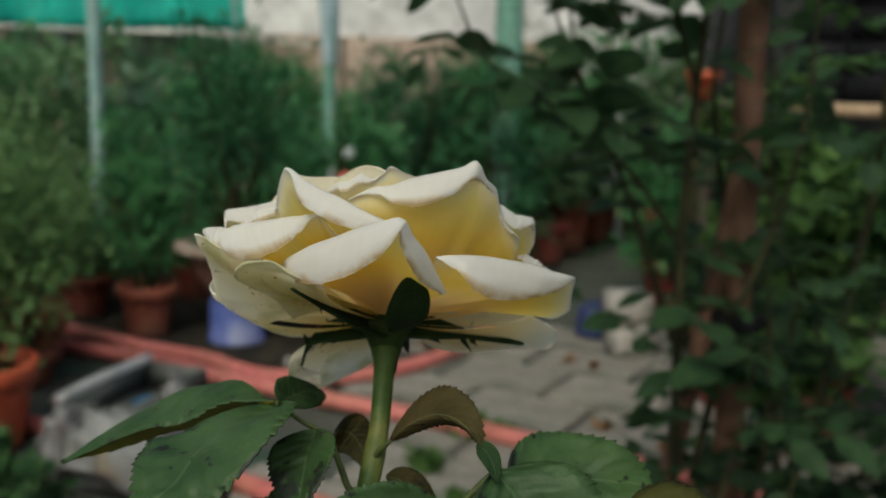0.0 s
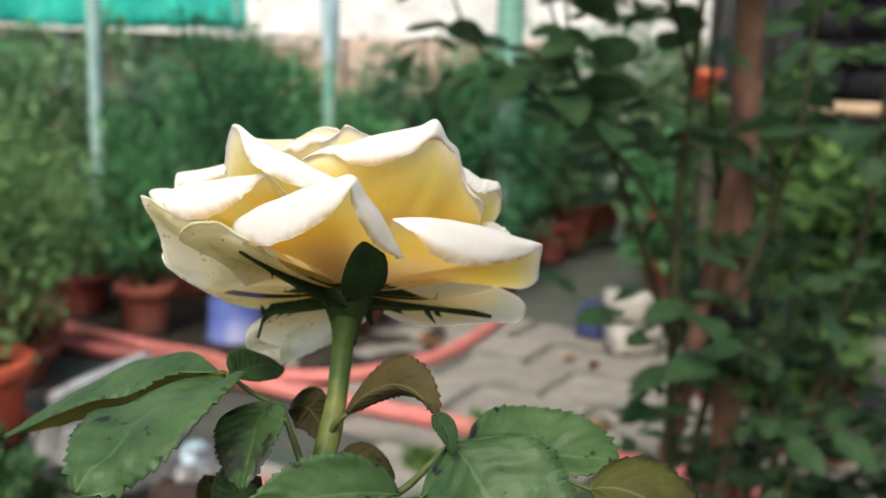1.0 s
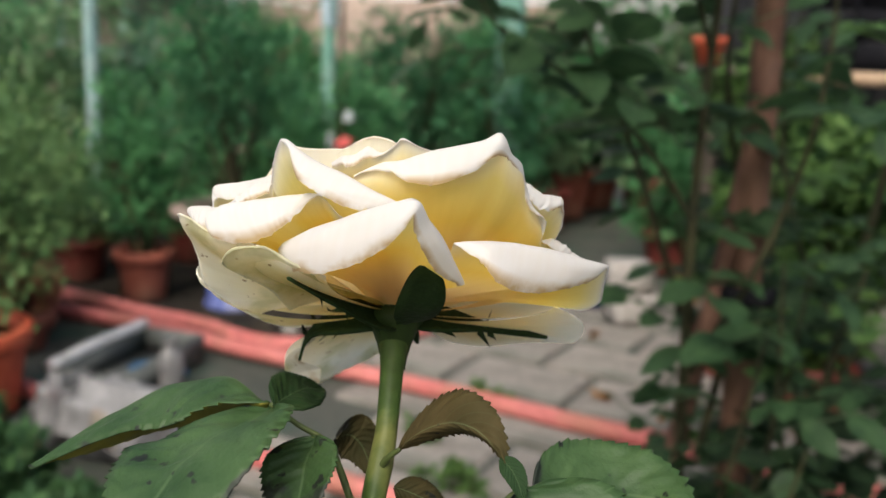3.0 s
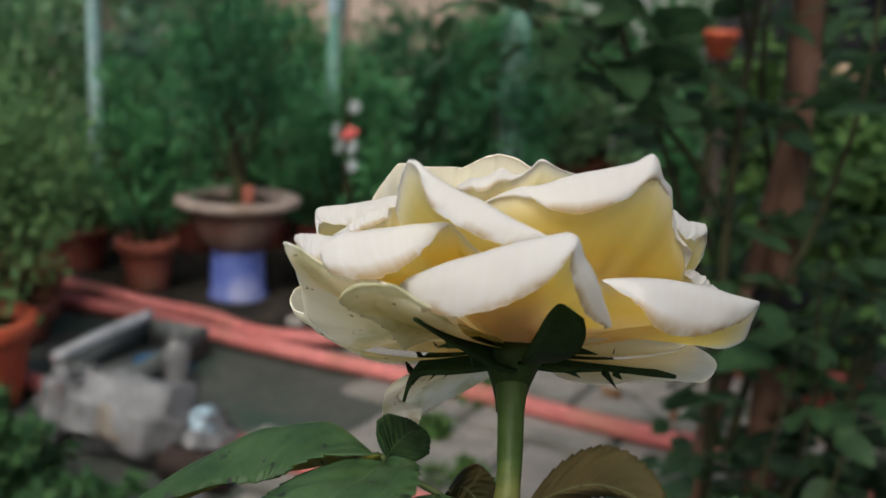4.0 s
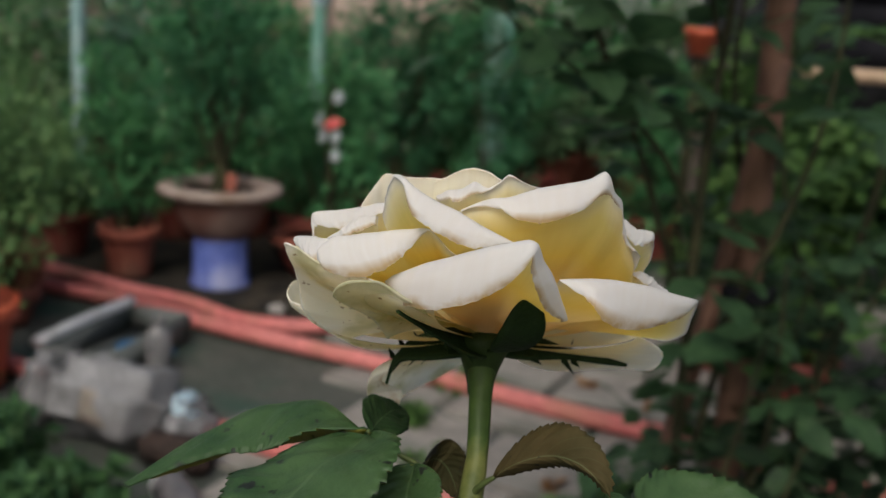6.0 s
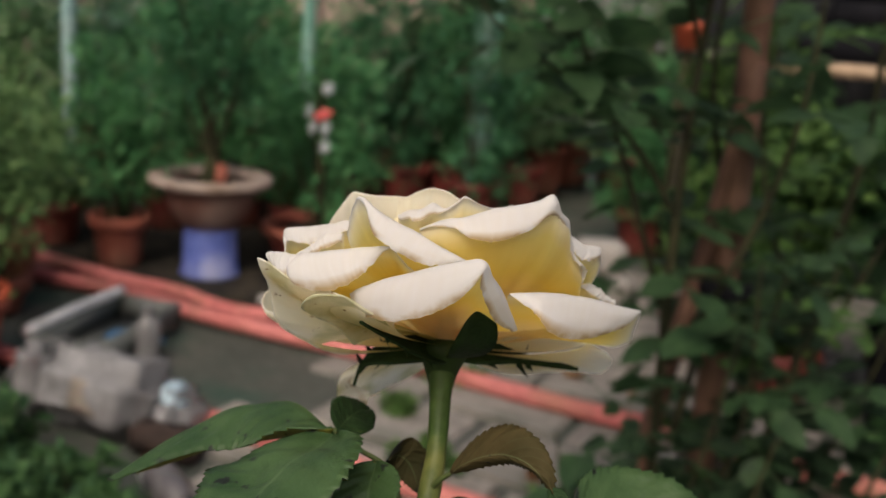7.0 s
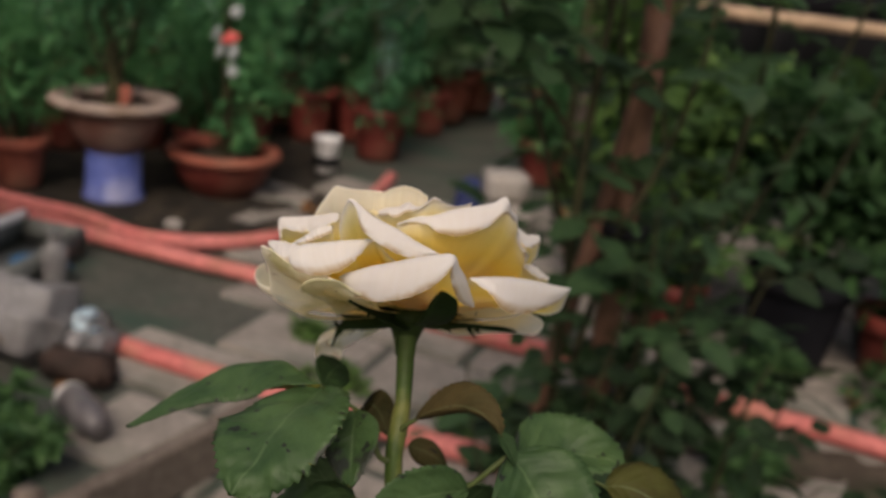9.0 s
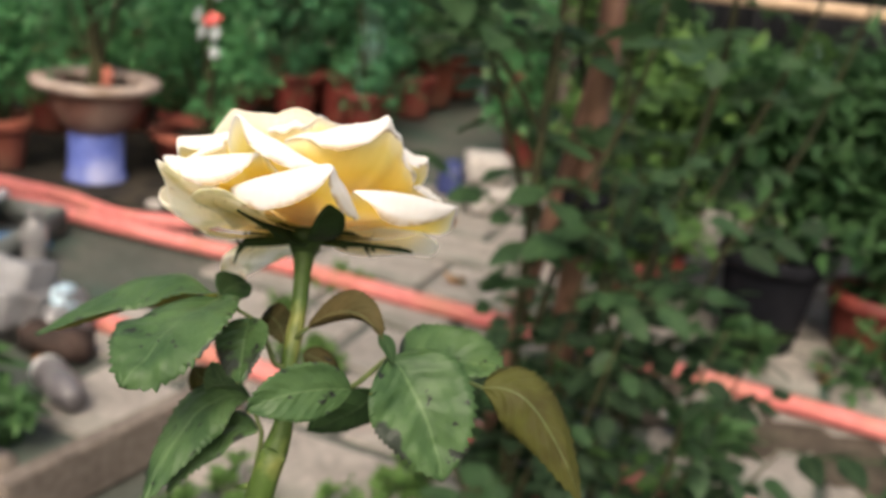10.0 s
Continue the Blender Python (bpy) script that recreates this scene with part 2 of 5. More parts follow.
RIM = surface("weathered_rim", (0.24, 0.19, 0.165), (0.36, 0.29, 0.25), 14, 0.75, dirt=(0.2, 0.14, 0.1), dirt_scale=9)
BLUE = surface("blue_plastic", (0.075, 0.11, 0.36), (0.12, 0.16, 0.44), 9, 0.45, bump=0.1, dirt=(0.24, 0.26, 0.42), dirt_scale=8)
SOIL = surface("potting_soil", (0.03, 0.022, 0.015), (0.06, 0.045, 0.03), 30, 0.95, bump=1.0, distance=0.006)
HOSE = surface("pink_hose", (0.47, 0.135, 0.125), (0.57, 0.195, 0.18), 5, 0.6, fine=10, bump=0.15, spec=0.25, dirt=(0.38, 0.15, 0.115), dirt_scale=9)
NAVY = surface("navy_plastic", (0.02, 0.03, 0.10), (0.04, 0.055, 0.16), 12, 0.5)
BLACK = surface("black_plastic", (0.006, 0.0065, 0.009), (0.013, 0.013, 0.016), 8, 0.85, spec=0.08)
POLE = surface("painted_pole", (0.22, 0.36, 0.36), (0.32, 0.46, 0.46), 10, 0.5, dirt=(0.2, 0.26, 0.24), dirt_scale=8)
GREEN_POLE = surface("green_pole", (0.14, 0.31, 0.25), (0.21, 0.40, 0.33), 10, 0.5, dirt=(0.2, 0.28, 0.24), dirt_scale=8)


# ---- builders ----
def link(name, bm, material, parent=None, label="", smooth=True):
    me = bpy.data.meshes.new(name)
    bm.to_mesh(me)
    bm.free()
    return mesh_object(name, me, material, parent, label, smooth)


def mesh_object(name, me, material, parent=None, label="", smooth=True):
    if material and not me.materials:
        me.materials.append(material)
    if smooth:
        me.polygons.foreach_set("use_smooth", [True] * len(me.polygons))
    ob = new(name, me)
    if parent:
        ob.parent = parent
    if label:
        ob["label"] = label
    return ob


def part(name, bm, material, parent, label="", smooth=True):
    return link(name, bm, material, parent, label, smooth)


def thing(name, at, label, category, group="", turn=0.0):
    ob = new(name)
    ob.empty_display_size = 0.05
    ob.matrix_basis = pose(*at, 0, 0, turn)
    return tagged(ob, label, category, group)


def lathe(profile, segments=40, wobble=0.0, seed=0):
    """Turns (radius, height) pairs round z."""
    bm = bmesh.new()
    rnd = random.Random(seed)
    ph = rnd.random() * 6
    rings = []
    for r, z in profile:
        ring = []
        for k in range(segments):
            a = 2 * math.pi * k / segments
            q = r * (1 + wobble * math.sin(2 * a + ph) + wobble * 0.6 * math.sin(5 * a + ph * 2))
            ring.append(bm.verts.new((q * math.cos(a), q * math.sin(a), z)))
        rings.append(ring)
    for a, b in zip(rings, rings[1:]):
        for k in range(segments):
            bm.faces.new((a[k], a[(k + 1) % segments], b[(k + 1) % segments], b[k]))
    for ring, flip in ((rings[0], True), (rings[-1], False)):
        if profile[0 if flip else -1][0] > 1e-4:
            bm.faces.new(ring[::-1] if flip else ring)
    return bm


def catmull(points, per=8):
    """A smooth line through the points."""
    p = [Vector(q) for q in points]
    p = [2 * p[0] - p[1]] + p + [2 * p[-1] - p[-2]]
    out = []
    for i in range(1, len(p) - 2):
        for k in range(per):
            t = k / per
            a, b, c, d = p[i - 1], p[i], p[i + 1], p[i + 2]
            out.append(0.5 * (2 * b + (c - a) * t + (2 * a - 5 * b + 4 * c - d) * t * t + (3 * b - a - 3 * c + d) * t ** 3))
    out.append(p[-2])
    return out


def tube(points, radii, sides=10, per=8, bm=None, rough=0.0, seed=0):
    """A round bar along a smooth line; radii go from end to end."""
    bm = bm or bmesh.new()
    rnd = random.Random(seed)
    line = catmull(points, per)
    n = len(line)
    side = Vector((0.31, 0.77, 0.55))
    rings = []
    for i, c in enumerate(line):
        d = (line[min(i + 1, n - 1)] - line[max(i - 1, 0)]).normalized()
        u = d.cross(side).normalized()
        v = d.cross(u)
        f = i / (n - 1) * (len(radii) - 1)
        k = min(int(f), len(radii) - 2)
        r = radii[k] + (radii[k + 1] - radii[k]) * (f - k)
        rings.append([bm.verts.new(c + (u * math.cos(a) + v * math.sin(a)) * r * (1 + rough * rnd.uniform(-1, 1))) for a in (2 * math.pi * j / sides for j in range(sides))])
    for a, b in zip(rings, rings[1:]):
        for j in range(sides):
            bm.faces.new((a[j], a[(j + 1) % sides], b[(j + 1) % sides], b[j]))
    bm.faces.new(rings[0][::-1])
    bm.faces.new(rings[-1])
    return bm


def block(sx, sy, sz, bevel=0.004, wobble=0.0, seed=0, cuts=0):
    """A bevelled slab that stands on z = 0."""
    bm = bmesh.new()
    bmesh.ops.create_cube(bm, size=1.0)
    bmesh.ops.scale(bm, vec=(sx, sy, sz), verts=bm.verts)
    bmesh.ops.translate(bm, vec=(0, 0, sz / 2), verts=bm.verts)
    bmesh.ops.bevel(bm, geom=bm.edges[:], offset=bevel, segments=2, affect="EDGES")
    if cuts:
        bmesh.ops.subdivide_edges(bm, edges=[e for e in bm.edges if e.calc_length() > 0.05], cuts=cuts, use_grid_fill=True)
    if wobble:
        rnd = random.Random(seed)
        for v in bm.verts:
            v.co += Vector((rnd.uniform(-1, 1), rnd.uniform(-1, 1), rnd.uniform(-1, 1) if v.co.z > 0.002 else 0)) * wobble
    return bm


def leaf_grid(length, width, fold=0.25, droop=0.2, teeth=0.0, nx=10, ny=2, wave=0.0, seed=0, point=1.0, full=0.85):
    """Vertices and faces of one blade along +x, its upper side to +z."""
    rnd = random.Random(seed)
    ph = rnd.random() * 6
    vs, fs, uv = [], [], []
    cols = 2 * ny + 1
    for i in range(nx + 1):
        t = i / nx
        w = width / 2 * (math.sin(math.pi * min(1, t ** (0.78 * point)))) ** full if 0 < t < 1 else width * 0.012
        for j in range(cols):
            u = (j - ny) / ny
            out = w * abs(u)
            edge = 1 + teeth * (1 if i % 2 else -1) if abs(u) == 1 and 0 < i < nx else 1
            x = t * length + (teeth * 0.35 * width * (1 if i % 2 else 0) if abs(u) == 1 and i < nx else 0)
            y = math.copysign(out * edge, u) if u else 0.0
            z = fold * out - droop * length * t * t + wave * width * math.sin(9 * t + ph + (2 if u > 0 else 0)) * abs(u)
            vs.append((x, y, z))
            uv.append((u, t))
    for i in range(nx):
        for j in range(cols - 1):
            a = i * cols + j
            fs.append((a, a + cols, a + cols + 1, a + 1))
    return vs, fs, uv


def with_uv(name, vs, fs, uv):
    me = bpy.data.meshes.new(name)
    me.from_pydata(vs, [], fs)
    layer = me.uv_layers.new(name="along")
    for loop in me.loops:
        layer.data[loop.index].uv = uv[loop.vertex_index]
    return me


def crown_mesh(name, blobs, count, length, width, seed, up=0.3, droop=0.25, spread=1.0):
    """Many small folded leaves in uneven clumps: blobs are (x, y, z, rx, ry, rz)."""
    rnd = random.Random(seed)
    base, faces, _ = leaf_grid(1.0, width / length, 0.3, droop, nx=3, ny=1)
    base = np.array(base)
    faces = np.array(faces)
    vs, fs = [], []
    weights = [b[3] * b[4] * b[5] for b in blobs]
    clumps = []
    for _ in range(max(8, count // 14)):
        b = rnd.choices(blobs, weights)[0]
        d = Vector((rnd.gauss(0, 1), rnd.gauss(0, 1), rnd.gauss(0, 1))).normalized() * rnd.random() ** 0.45
        clumps.append((Vector(b[:3]) + Vector((d.x * b[3], d.y * b[4], d.z * b[5])), d, min(b[3:])))
    off = 0
    for _ in range(count):
        c, d, size = rnd.choice(clumps)
        p = c + Vector((rnd.gauss(0, 1), rnd.gauss(0, 1), rnd.gauss(0, 1))) * size * 0.22 * spread
        way = (d * 0.7 + Vector((rnd.gauss(0, 0.7), rnd.gauss(0, 0.7), rnd.gauss(0, 0.5) + up))).normalized()
        s = way.cross(Vector((rnd.gauss(0, 0.5), rnd.gauss(0, 0.5), 1))).normalized()
        n = s.cross(way)
        m = np.array((way, -s, n)) * length * rnd.uniform(0.65, 1.25)
        vs.append(base @ m + np.array(p))
        fs.append(faces + off)
        off += len(base)
    me = bpy.data.meshes.new(name)
    me.from_pydata(np.concatenate(vs).tolist(), [], np.concatenate(fs).tolist())
    return me


# ---- ground ----
GROUND = surface("mossy_concrete", (0.045, 0.056, 0.047), (0.098, 0.096, 0.082), 3.5, 0.7, fine=14, bump=0.6, dirt=(0.026, 0.060, 0.044), dirt_scale=3.4, distance=0.004)
SLAB = surface("paving_stone", (0.20, 0.182, 0.163), (0.305, 0.283, 0.258), 5, 0.85, fine=12, bump=0.5, dirt=(0.13, 0.13, 0.11), dirt_scale=5, vary=0.12, distance=0.003)
PLASTER = surface("pale_plaster", (0.62, 0.62, 0.64), (0.74, 0.74, 0.75), 1.2, 0.85, dirt=(0.45, 0.45, 0.46), dirt_scale=1.0)
TARP = surface("turquoise_tarp", (0.03, 0.50, 0.42), (0.06, 0.62, 0.52), 3, 0.45, bump=0.2, through=0.3)
BOARD = surface("raw_board", (0.36, 0.25, 0.16), (0.48, 0.35, 0.24), 6, 0.7, fine=9)
GREY_WOOD = surface("grey_plank", (0.105, 0.086, 0.072), (0.175, 0.146, 0.124), 9, 0.85, fine=8, bump=0.6, dirt=(0.07, 0.06, 0.045), dirt_scale=6)
WHITE = surface("white_plastic", (0.70, 0.71, 0.72), (0.80, 0.80, 0.80), 12, 0.4, bump=0.05, dirt=(0.5, 0.5, 0.47), dirt_scale=14)
CONCRETE = surface("pale_concrete", (0.32, 0.30, 0.28), (0.42, 0.40, 0.38), 14, 0.85, bump=0.5, dirt=(0.3, 0.28, 0.25), dirt_scale=9)
TAG = surface("faded_white_tag", (0.28, 0.33, 0.33), (0.40, 0.45, 0.45), 30, 0.6)
ROPE = surface("white_rope", (0.6, 0.6, 0.58), (0.72, 0.72, 0.70), 60, 0.8)
RED_TAG = surface("red_tag", (0.62, 0.09, 0.09), (0.70, 0.14, 0.12), 40, 0.5)
PALE_BLUE = surface("pale_blue_plastic", (0.30, 0.42, 0.50), (0.42, 0.54, 0.61), 20, 0.4)
DARK_BOARD = surface("dark_board", (0.02, 0.022, 0.026), (0.04, 0.04, 0.045), 6, 0.7, fine=9, vary=0.2)
DARK_GLASS = surface("dark_pane", (0.012, 0.014, 0.02), (0.02, 0.024, 0.034), 2, 0.12, bump=0)

ground_bm = bmesh.new()
cells = [-60, -20, -8, -4, -2.4] + [-2.0 + 0.1 * k for k in range(51)] + [3.4, 4.5, 8, 20, 60]
gv = {}
for ix, gx in enumerate(cells):
    for iy, gy in enumerate(cells):
        near = -2 <= gx <= 3 and 0.4 <= gy <= 3
        z = noise.noise(Vector((gx * 2.3, gy * 2.3, 0.4))) * 0.005 if near else 0.0
        gv[ix, iy] = ground_bm.verts.new((gx, gy + 1.0, z - 0.006))
for ix in range(len(cells) - 1):
    for iy in range(len(cells) - 1):
        ground_bm.faces.new((gv[ix, iy], gv[ix + 1, iy], gv[ix + 1, iy + 1], gv[ix, iy + 1]))
ground = link("ground", ground_bm, GROUND)
tagged(ground, "damp grey concrete yard floor with green moss", "ground", kind="structure")

# paving stones lie along the hose
LAY = Matrix.Translation((0.15, 1.95, 0)) @ Matrix.Rotation(radians(-29), 4, "Z")
pavement = new("pavement")
tagged(pavement, "worn grey paving stones with dark joints", "paving", kind="structure")
slab_meshes = []
for k in range(6):
    bm = block(0.262, 0.192, 0.03, 0.006, 0.0022, k, 1)
    me = bpy.data.meshes.new("paving_stone")
    bm.to_mesh(me)
    bm.free()
    me.materials.append(SLAB)
    slab_meshes.append(me)
prnd = random.Random(4)
for row in range(-6, 7):
    for col in range(-3, 7):
        x, y = col * 0.278 + (0.139 if row % 2 else 0.0), row * 0.207
        w = LAY @ Vector((x, y, 0))
        if w.x < (-0.20 if w.y > 1.55 else -0.46 if w.y > 1.22 else -0.14) or (w.x < -0.27 and w.y < 1.32) or (0.30 < w.x < 0.58 and w.y < 1.42) or w.y > 2.75 or w.y < 0.55 or w.y > 3.3 or w.x > 1.7 or (w.x > 0.5 and 0.02 < 1.42 - 0.62 * (w.x - 0.70) - w.y < 0.20):
            continue
        st = new("paving_stone", slab_meshes[prnd.randrange(6)])
        st.parent = pavement
        st.matrix_basis = LAY @ pose(x, y, -0.026 + prnd.uniform(-0.003, 0.003), prnd.uniform(-0.6, 0.6), prnd.uniform(-0.6, 0.6), prnd.uniform(-1.2, 1.2))



def soil_bed(inside, x0, x1, y0, y1, material, label):
    """A thin uneven sheet of earth over the cells that lie inside."""
    bm = bmesh.new()
    step, made = 0.04, {}
    nx, ny = int((x1 - x0) / step), int((y1 - y0) / step)

    def corner(i, j):
        if (i, j) not in made:
            x, y = x0 + i * step, y0 + j * step
            made[i, j] = bm.verts.new((x + 0.012 * noise.noise(Vector((x * 9, y * 9, 2))), y + 0.012 * noise.noise(Vector((x * 9, y * 9, 7))), 0.004 + 0.006 * noise.noise(Vector((x * 14, y * 14, 5)))))
        return made[i, j]

    for i in range(nx):
        for j in range(ny):
            x, y = x0 + (i + 0.5) * step, y0 + (j + 0.5) * step
            if inside(x + 0.06 * noise.noise(Vector((x * 5, y * 5, 1))), y + 0.06 * noise.noise(Vector((x * 5, y * 5, 3)))):
                bm.faces.new((corner(i, j), corner(i + 1, j), corner(i + 1, j + 1), corner(i, j + 1)))
    bed = link("soil_bed", bm, material)
    return tagged(bed, label, "soil", kind="structure")


# earth among the pots: dark soil, deepened further by the pots' shade in the colour
SHADED_EARTH = surface("dark_shaded_earth", (0.014, 0.013, 0.011), (0.034, 0.029, 0.023), 9, 0.9, fine=9, bump=0.9, spec=0.2, dirt=(0.05, 0.04, 0.028), dirt_scale=16, distance=0.008)
DRY_EARTH = surface("dry_earth", (0.045, 0.037, 0.028), (0.085, 0.070, 0.054), 9, 0.95, fine=9, bump=0.9, spec=0.15, dirt=(0.03, 0.034, 0.02), dirt_scale=7, distance=0.008)
soil_bed(lambda x, y: x < -0.02 and y > 2.16 + 0.38 * max(0.0, -0.32 - x) + 0.5 * max(0.0, x + 0.28), -1.9, 0.1, 2.0, 3.5, SHADED_EARTH, "dark damp earth under the row of pots, their shade in its colour")
soil_bed(lambda x, y: 0.04 < 1.42 - 0.62 * (x - 0.70) - y < 0.22, 0.45, 1.7, 0.5, 1.6, DRY_EARTH, "brown earth strip beside the hose")

# ---- house wall, tarp, posts ----
wall_bm = bmesh.new()
for x0, x1, z0, z1 in ((-7, 1.95, 0, 3.2), (1.95, 3.6, 0, 0.72), (1.95, 3.6, 1.9, 3.2), (3.6, 7, 0, 3.2)):
    v = bmesh.ops.create_cube(wall_bm, size=1.0)["verts"]
    bmesh.ops.scale(wall_bm, vec=(x1 - x0, 0.2, z1 - z0), verts=v)
    bmesh.ops.translate(wall_bm, vec=((x0 + x1) / 2, 7.1, (z0 + z1) / 2), verts=v)
house_wall = link("wall_north", wall_bm, PLASTER, smooth=False)
tagged(house_wall, "pale plastered house wall behind the garden", "wall", kind="structure")
window = thing("window_1", (2.775, 7.05, 0.72), "dark window pane in the pale house wall", "window")
tagged(window, kind="structure")
bm = block(1.64, 0.02, 1.17, 0.003)
part("pane", bm, DARK_GLASS, window, smooth=False)
for sx in (-0.79, 0.0, 0.79):
    part("window_frame", block(0.05, 0.05, 1.17, 0.004), WHITE, window, smooth=False).matrix_basis = pose(sx, -0.035, 0)

low_wall = link("wall_garden", block(5.2, 0.12, 0.90, 0.01, 0.004, 8, 6), surface("pinkish_render", (0.36, 0.27, 0.22), (0.50, 0.40, 0.34), 2.0, 0.85, dirt=(0.26, 0.22, 0.18), dirt_scale=1.6), smooth=False)
low_wall.matrix_basis = pose(-2.1, 4.85, 0)
tagged(low_wall, "low pinkish-beige garden wall behind the hedge", "wall", kind="structure")

tarp_bm = bmesh.new()
tv = {}
for i in range(49):
    for j in range(13):
        u, w = i / 48, j / 12
        x = -2.75 + u * 1.72
        tv[i, j] = tarp_bm.verts.new((x, 4.5 + 0.05 * math.sin(u * 34) * (0.4 + w) + 0.02 * math.sin(u * 71 + w * 5), 0.895 + 0.012 * math.sin(u * 9) + w * 0.75))
for i in range(48):
    for j in range(12):
        tarp_bm.faces.new((tv[i, j], tv[i + 1, j], tv[i + 1, j + 1], tv[i, j + 1]))
tarp = thing("tarp", (0, 0, 0), "turquoise plastic tarp hung across the back of the garden", "tarp")
tarp_sheet = part("sheet", tarp_bm, TARP, tarp)
tarp_sheet.modifiers.new("thick", "SOLIDIFY").thickness = 0.002
for x in (-2.7, -1.9, -1.08):
    part("tarp_post", tube([(x, 4.54, 0), (x, 4.54, 0.8), (x, 4.54, 1.7)], [0.018, 0.018], 10, 3), POLE, tarp)
rope = link("rope", tube([(-2.9, 4.44, 0.93), (-2.0, 4.42, 0.885), (-1.2, 4.42, 0.875), (-0.55, 4.42, 0.83)], [0.007, 0.007], 8, 8), ROPE)
tagged(rope, "thin white rope strung along the tarp's lower edge", "rope")
part("rope_peg", tube([(-0.55, 4.42, 0), (-0.55, 4.42, 0.45), (-0.55, 4.42, 0.88)], [0.014, 0.012], 8, 3), GREY_WOOD, rope)


def post(at, height, radius, material, label):
    ob = thing("post", at, label, "post")
    part("pole", tube([(0, 0, 0), (0, 0, height * 0.5), (0, 0, height)], [radius, radius], 16, 4), material, ob)
    part("cap", lathe([(radius * 1.12, height - 0.004), (radius * 1.15, height + 0.01), (radius * 0.7, height + 0.022), (0, height + 0.025)], 16), material, ob)
    return ob


post((-1.078, 2.8, 0), 1.9, 0.020, POLE, "pale blue-grey painted metal post among the plants")
post((0.155, 3.25, 0), 1.9, 0.047, GREEN_POLE, "thick green post wrapped in garden net")
cloth_bm = bmesh.new()
cv = {}
for i in range(13):
    for j in range(17):
        a = 2 * math.pi * i / 12
        w = j / 16
        r = 0.024 + 0.012 * w + 0.006 * math.sin(3 * a + 5 * w)
        cv[i % 12, j] = cv.get((i % 12, j)) or cloth_bm.verts.new((r * math.cos(a) - 0.012 * w, r * math.sin(a), 0.74 + 0.45 * w))
for i in range(12):
    for j in range(16):
        cloth_bm.faces.new((cv[i, j], cv[(i + 1) % 12, j], cv[(i + 1) % 12, j + 1], cv[i, j + 1]))
blue_post = post((-0.415, 3.0, 0), 1.9, 0.021, GREEN_POLE, "thin green metal post with a pale blue cloth strip")
part("cloth", cloth_bm, PALE_BLUE, blue_post, "pale blue cloth strip")

shed = thing("shed", (2.35, 3.35, 0), "dark boarded shed wall behind the garden table", "shed")
for k in range(26):
    part("board", block(0.112, 0.022, 2.1, 0.003), DARK_BOARD, shed).matrix_basis = pose(-1.45 + 0.116 * k, 0.004 * (k % 2), 0)
part("rail", block(3.05, 0.03, 0.08, 0.004), DARK_BOARD, shed).matrix_basis = pose(0, -0.028, 1.2)

# ---- garden hose ----
H = 0.0178


def hose(points, label):
    ob = link("garden_hose", tube(points, [H, H], 12, 10), HOSE)
    tagged(ob, label, "hose", "hoses on the yard floor")
    tip, run = Vector(points[-1]), Vector(points[-1]) - Vector(points[-2])
    cut = lathe([(H * 1.02, -0.004), (H * 1.04, 0.001), (H * 0.98, 0.003), (H * 0.72, 0.002), (H * 0.70, -0.003), (0.0, -0.0035)], 20)
    part("cut_end", cut, HOSE, ob).matrix_basis = Matrix.Translation(tip + run.normalized() * 0.003) @ run.to_track_quat("Z", "Y").to_matrix().to_4x4()
    return ob


hose([(-2.4, 2.66, H), (-1.6, 2.60, H), (-1.2, 2.49, H), (-0.95, 2.375, H), (-0.76, 2.265, H), (-0.60, 2.195, H), (-0.46, 2.09, H), (-0.34, 2.068, H), (-0.23, 2.095, H), (-0.10, 2.19, H), (0.01, 2.345, H), (0.105, 2.59, H), (0.17, 2.79, H + 0.012)], "salmon-pink rubber hose curling past the pots")
hose([(-2.4, 2.55, H), (-1.7, 2.48, H), (-1.15, 2.33, H), (-0.88, 2.225, H), (-0.70, 2.155, H), (-0.52, 2.05, H), (-0.32, 1.955, H), (-0.04, 1.82, H + 0.004), (0.31, 1.635, H + 0.004), (0.49, 1.555, H + 0.004), (0.70, 1.42, H + 0.004), (0.98, 1.255, H + 0.004), (1.5, 0.92, H + 0.004), (2.4, 0.2, H)], "long salmon-pink rubber hose laid across the paving")
hose([(-1.6, 1.97, H), (-1.0, 1.81, H), (-0.70, 1.67, H), (-0.42, 1.53, H), (-0.29, 1.46, H), (-0.13, 1.37, H + 0.004), (0.02, 1.29, H + 0.004), (0.30, 1.155, H + 0.004), (0.54, 1.04, H + 0.004), (1.0, 0.8, H + 0.004), (1.8, 0.3, H)], "salmon-pink rubber hose running under the bottle")


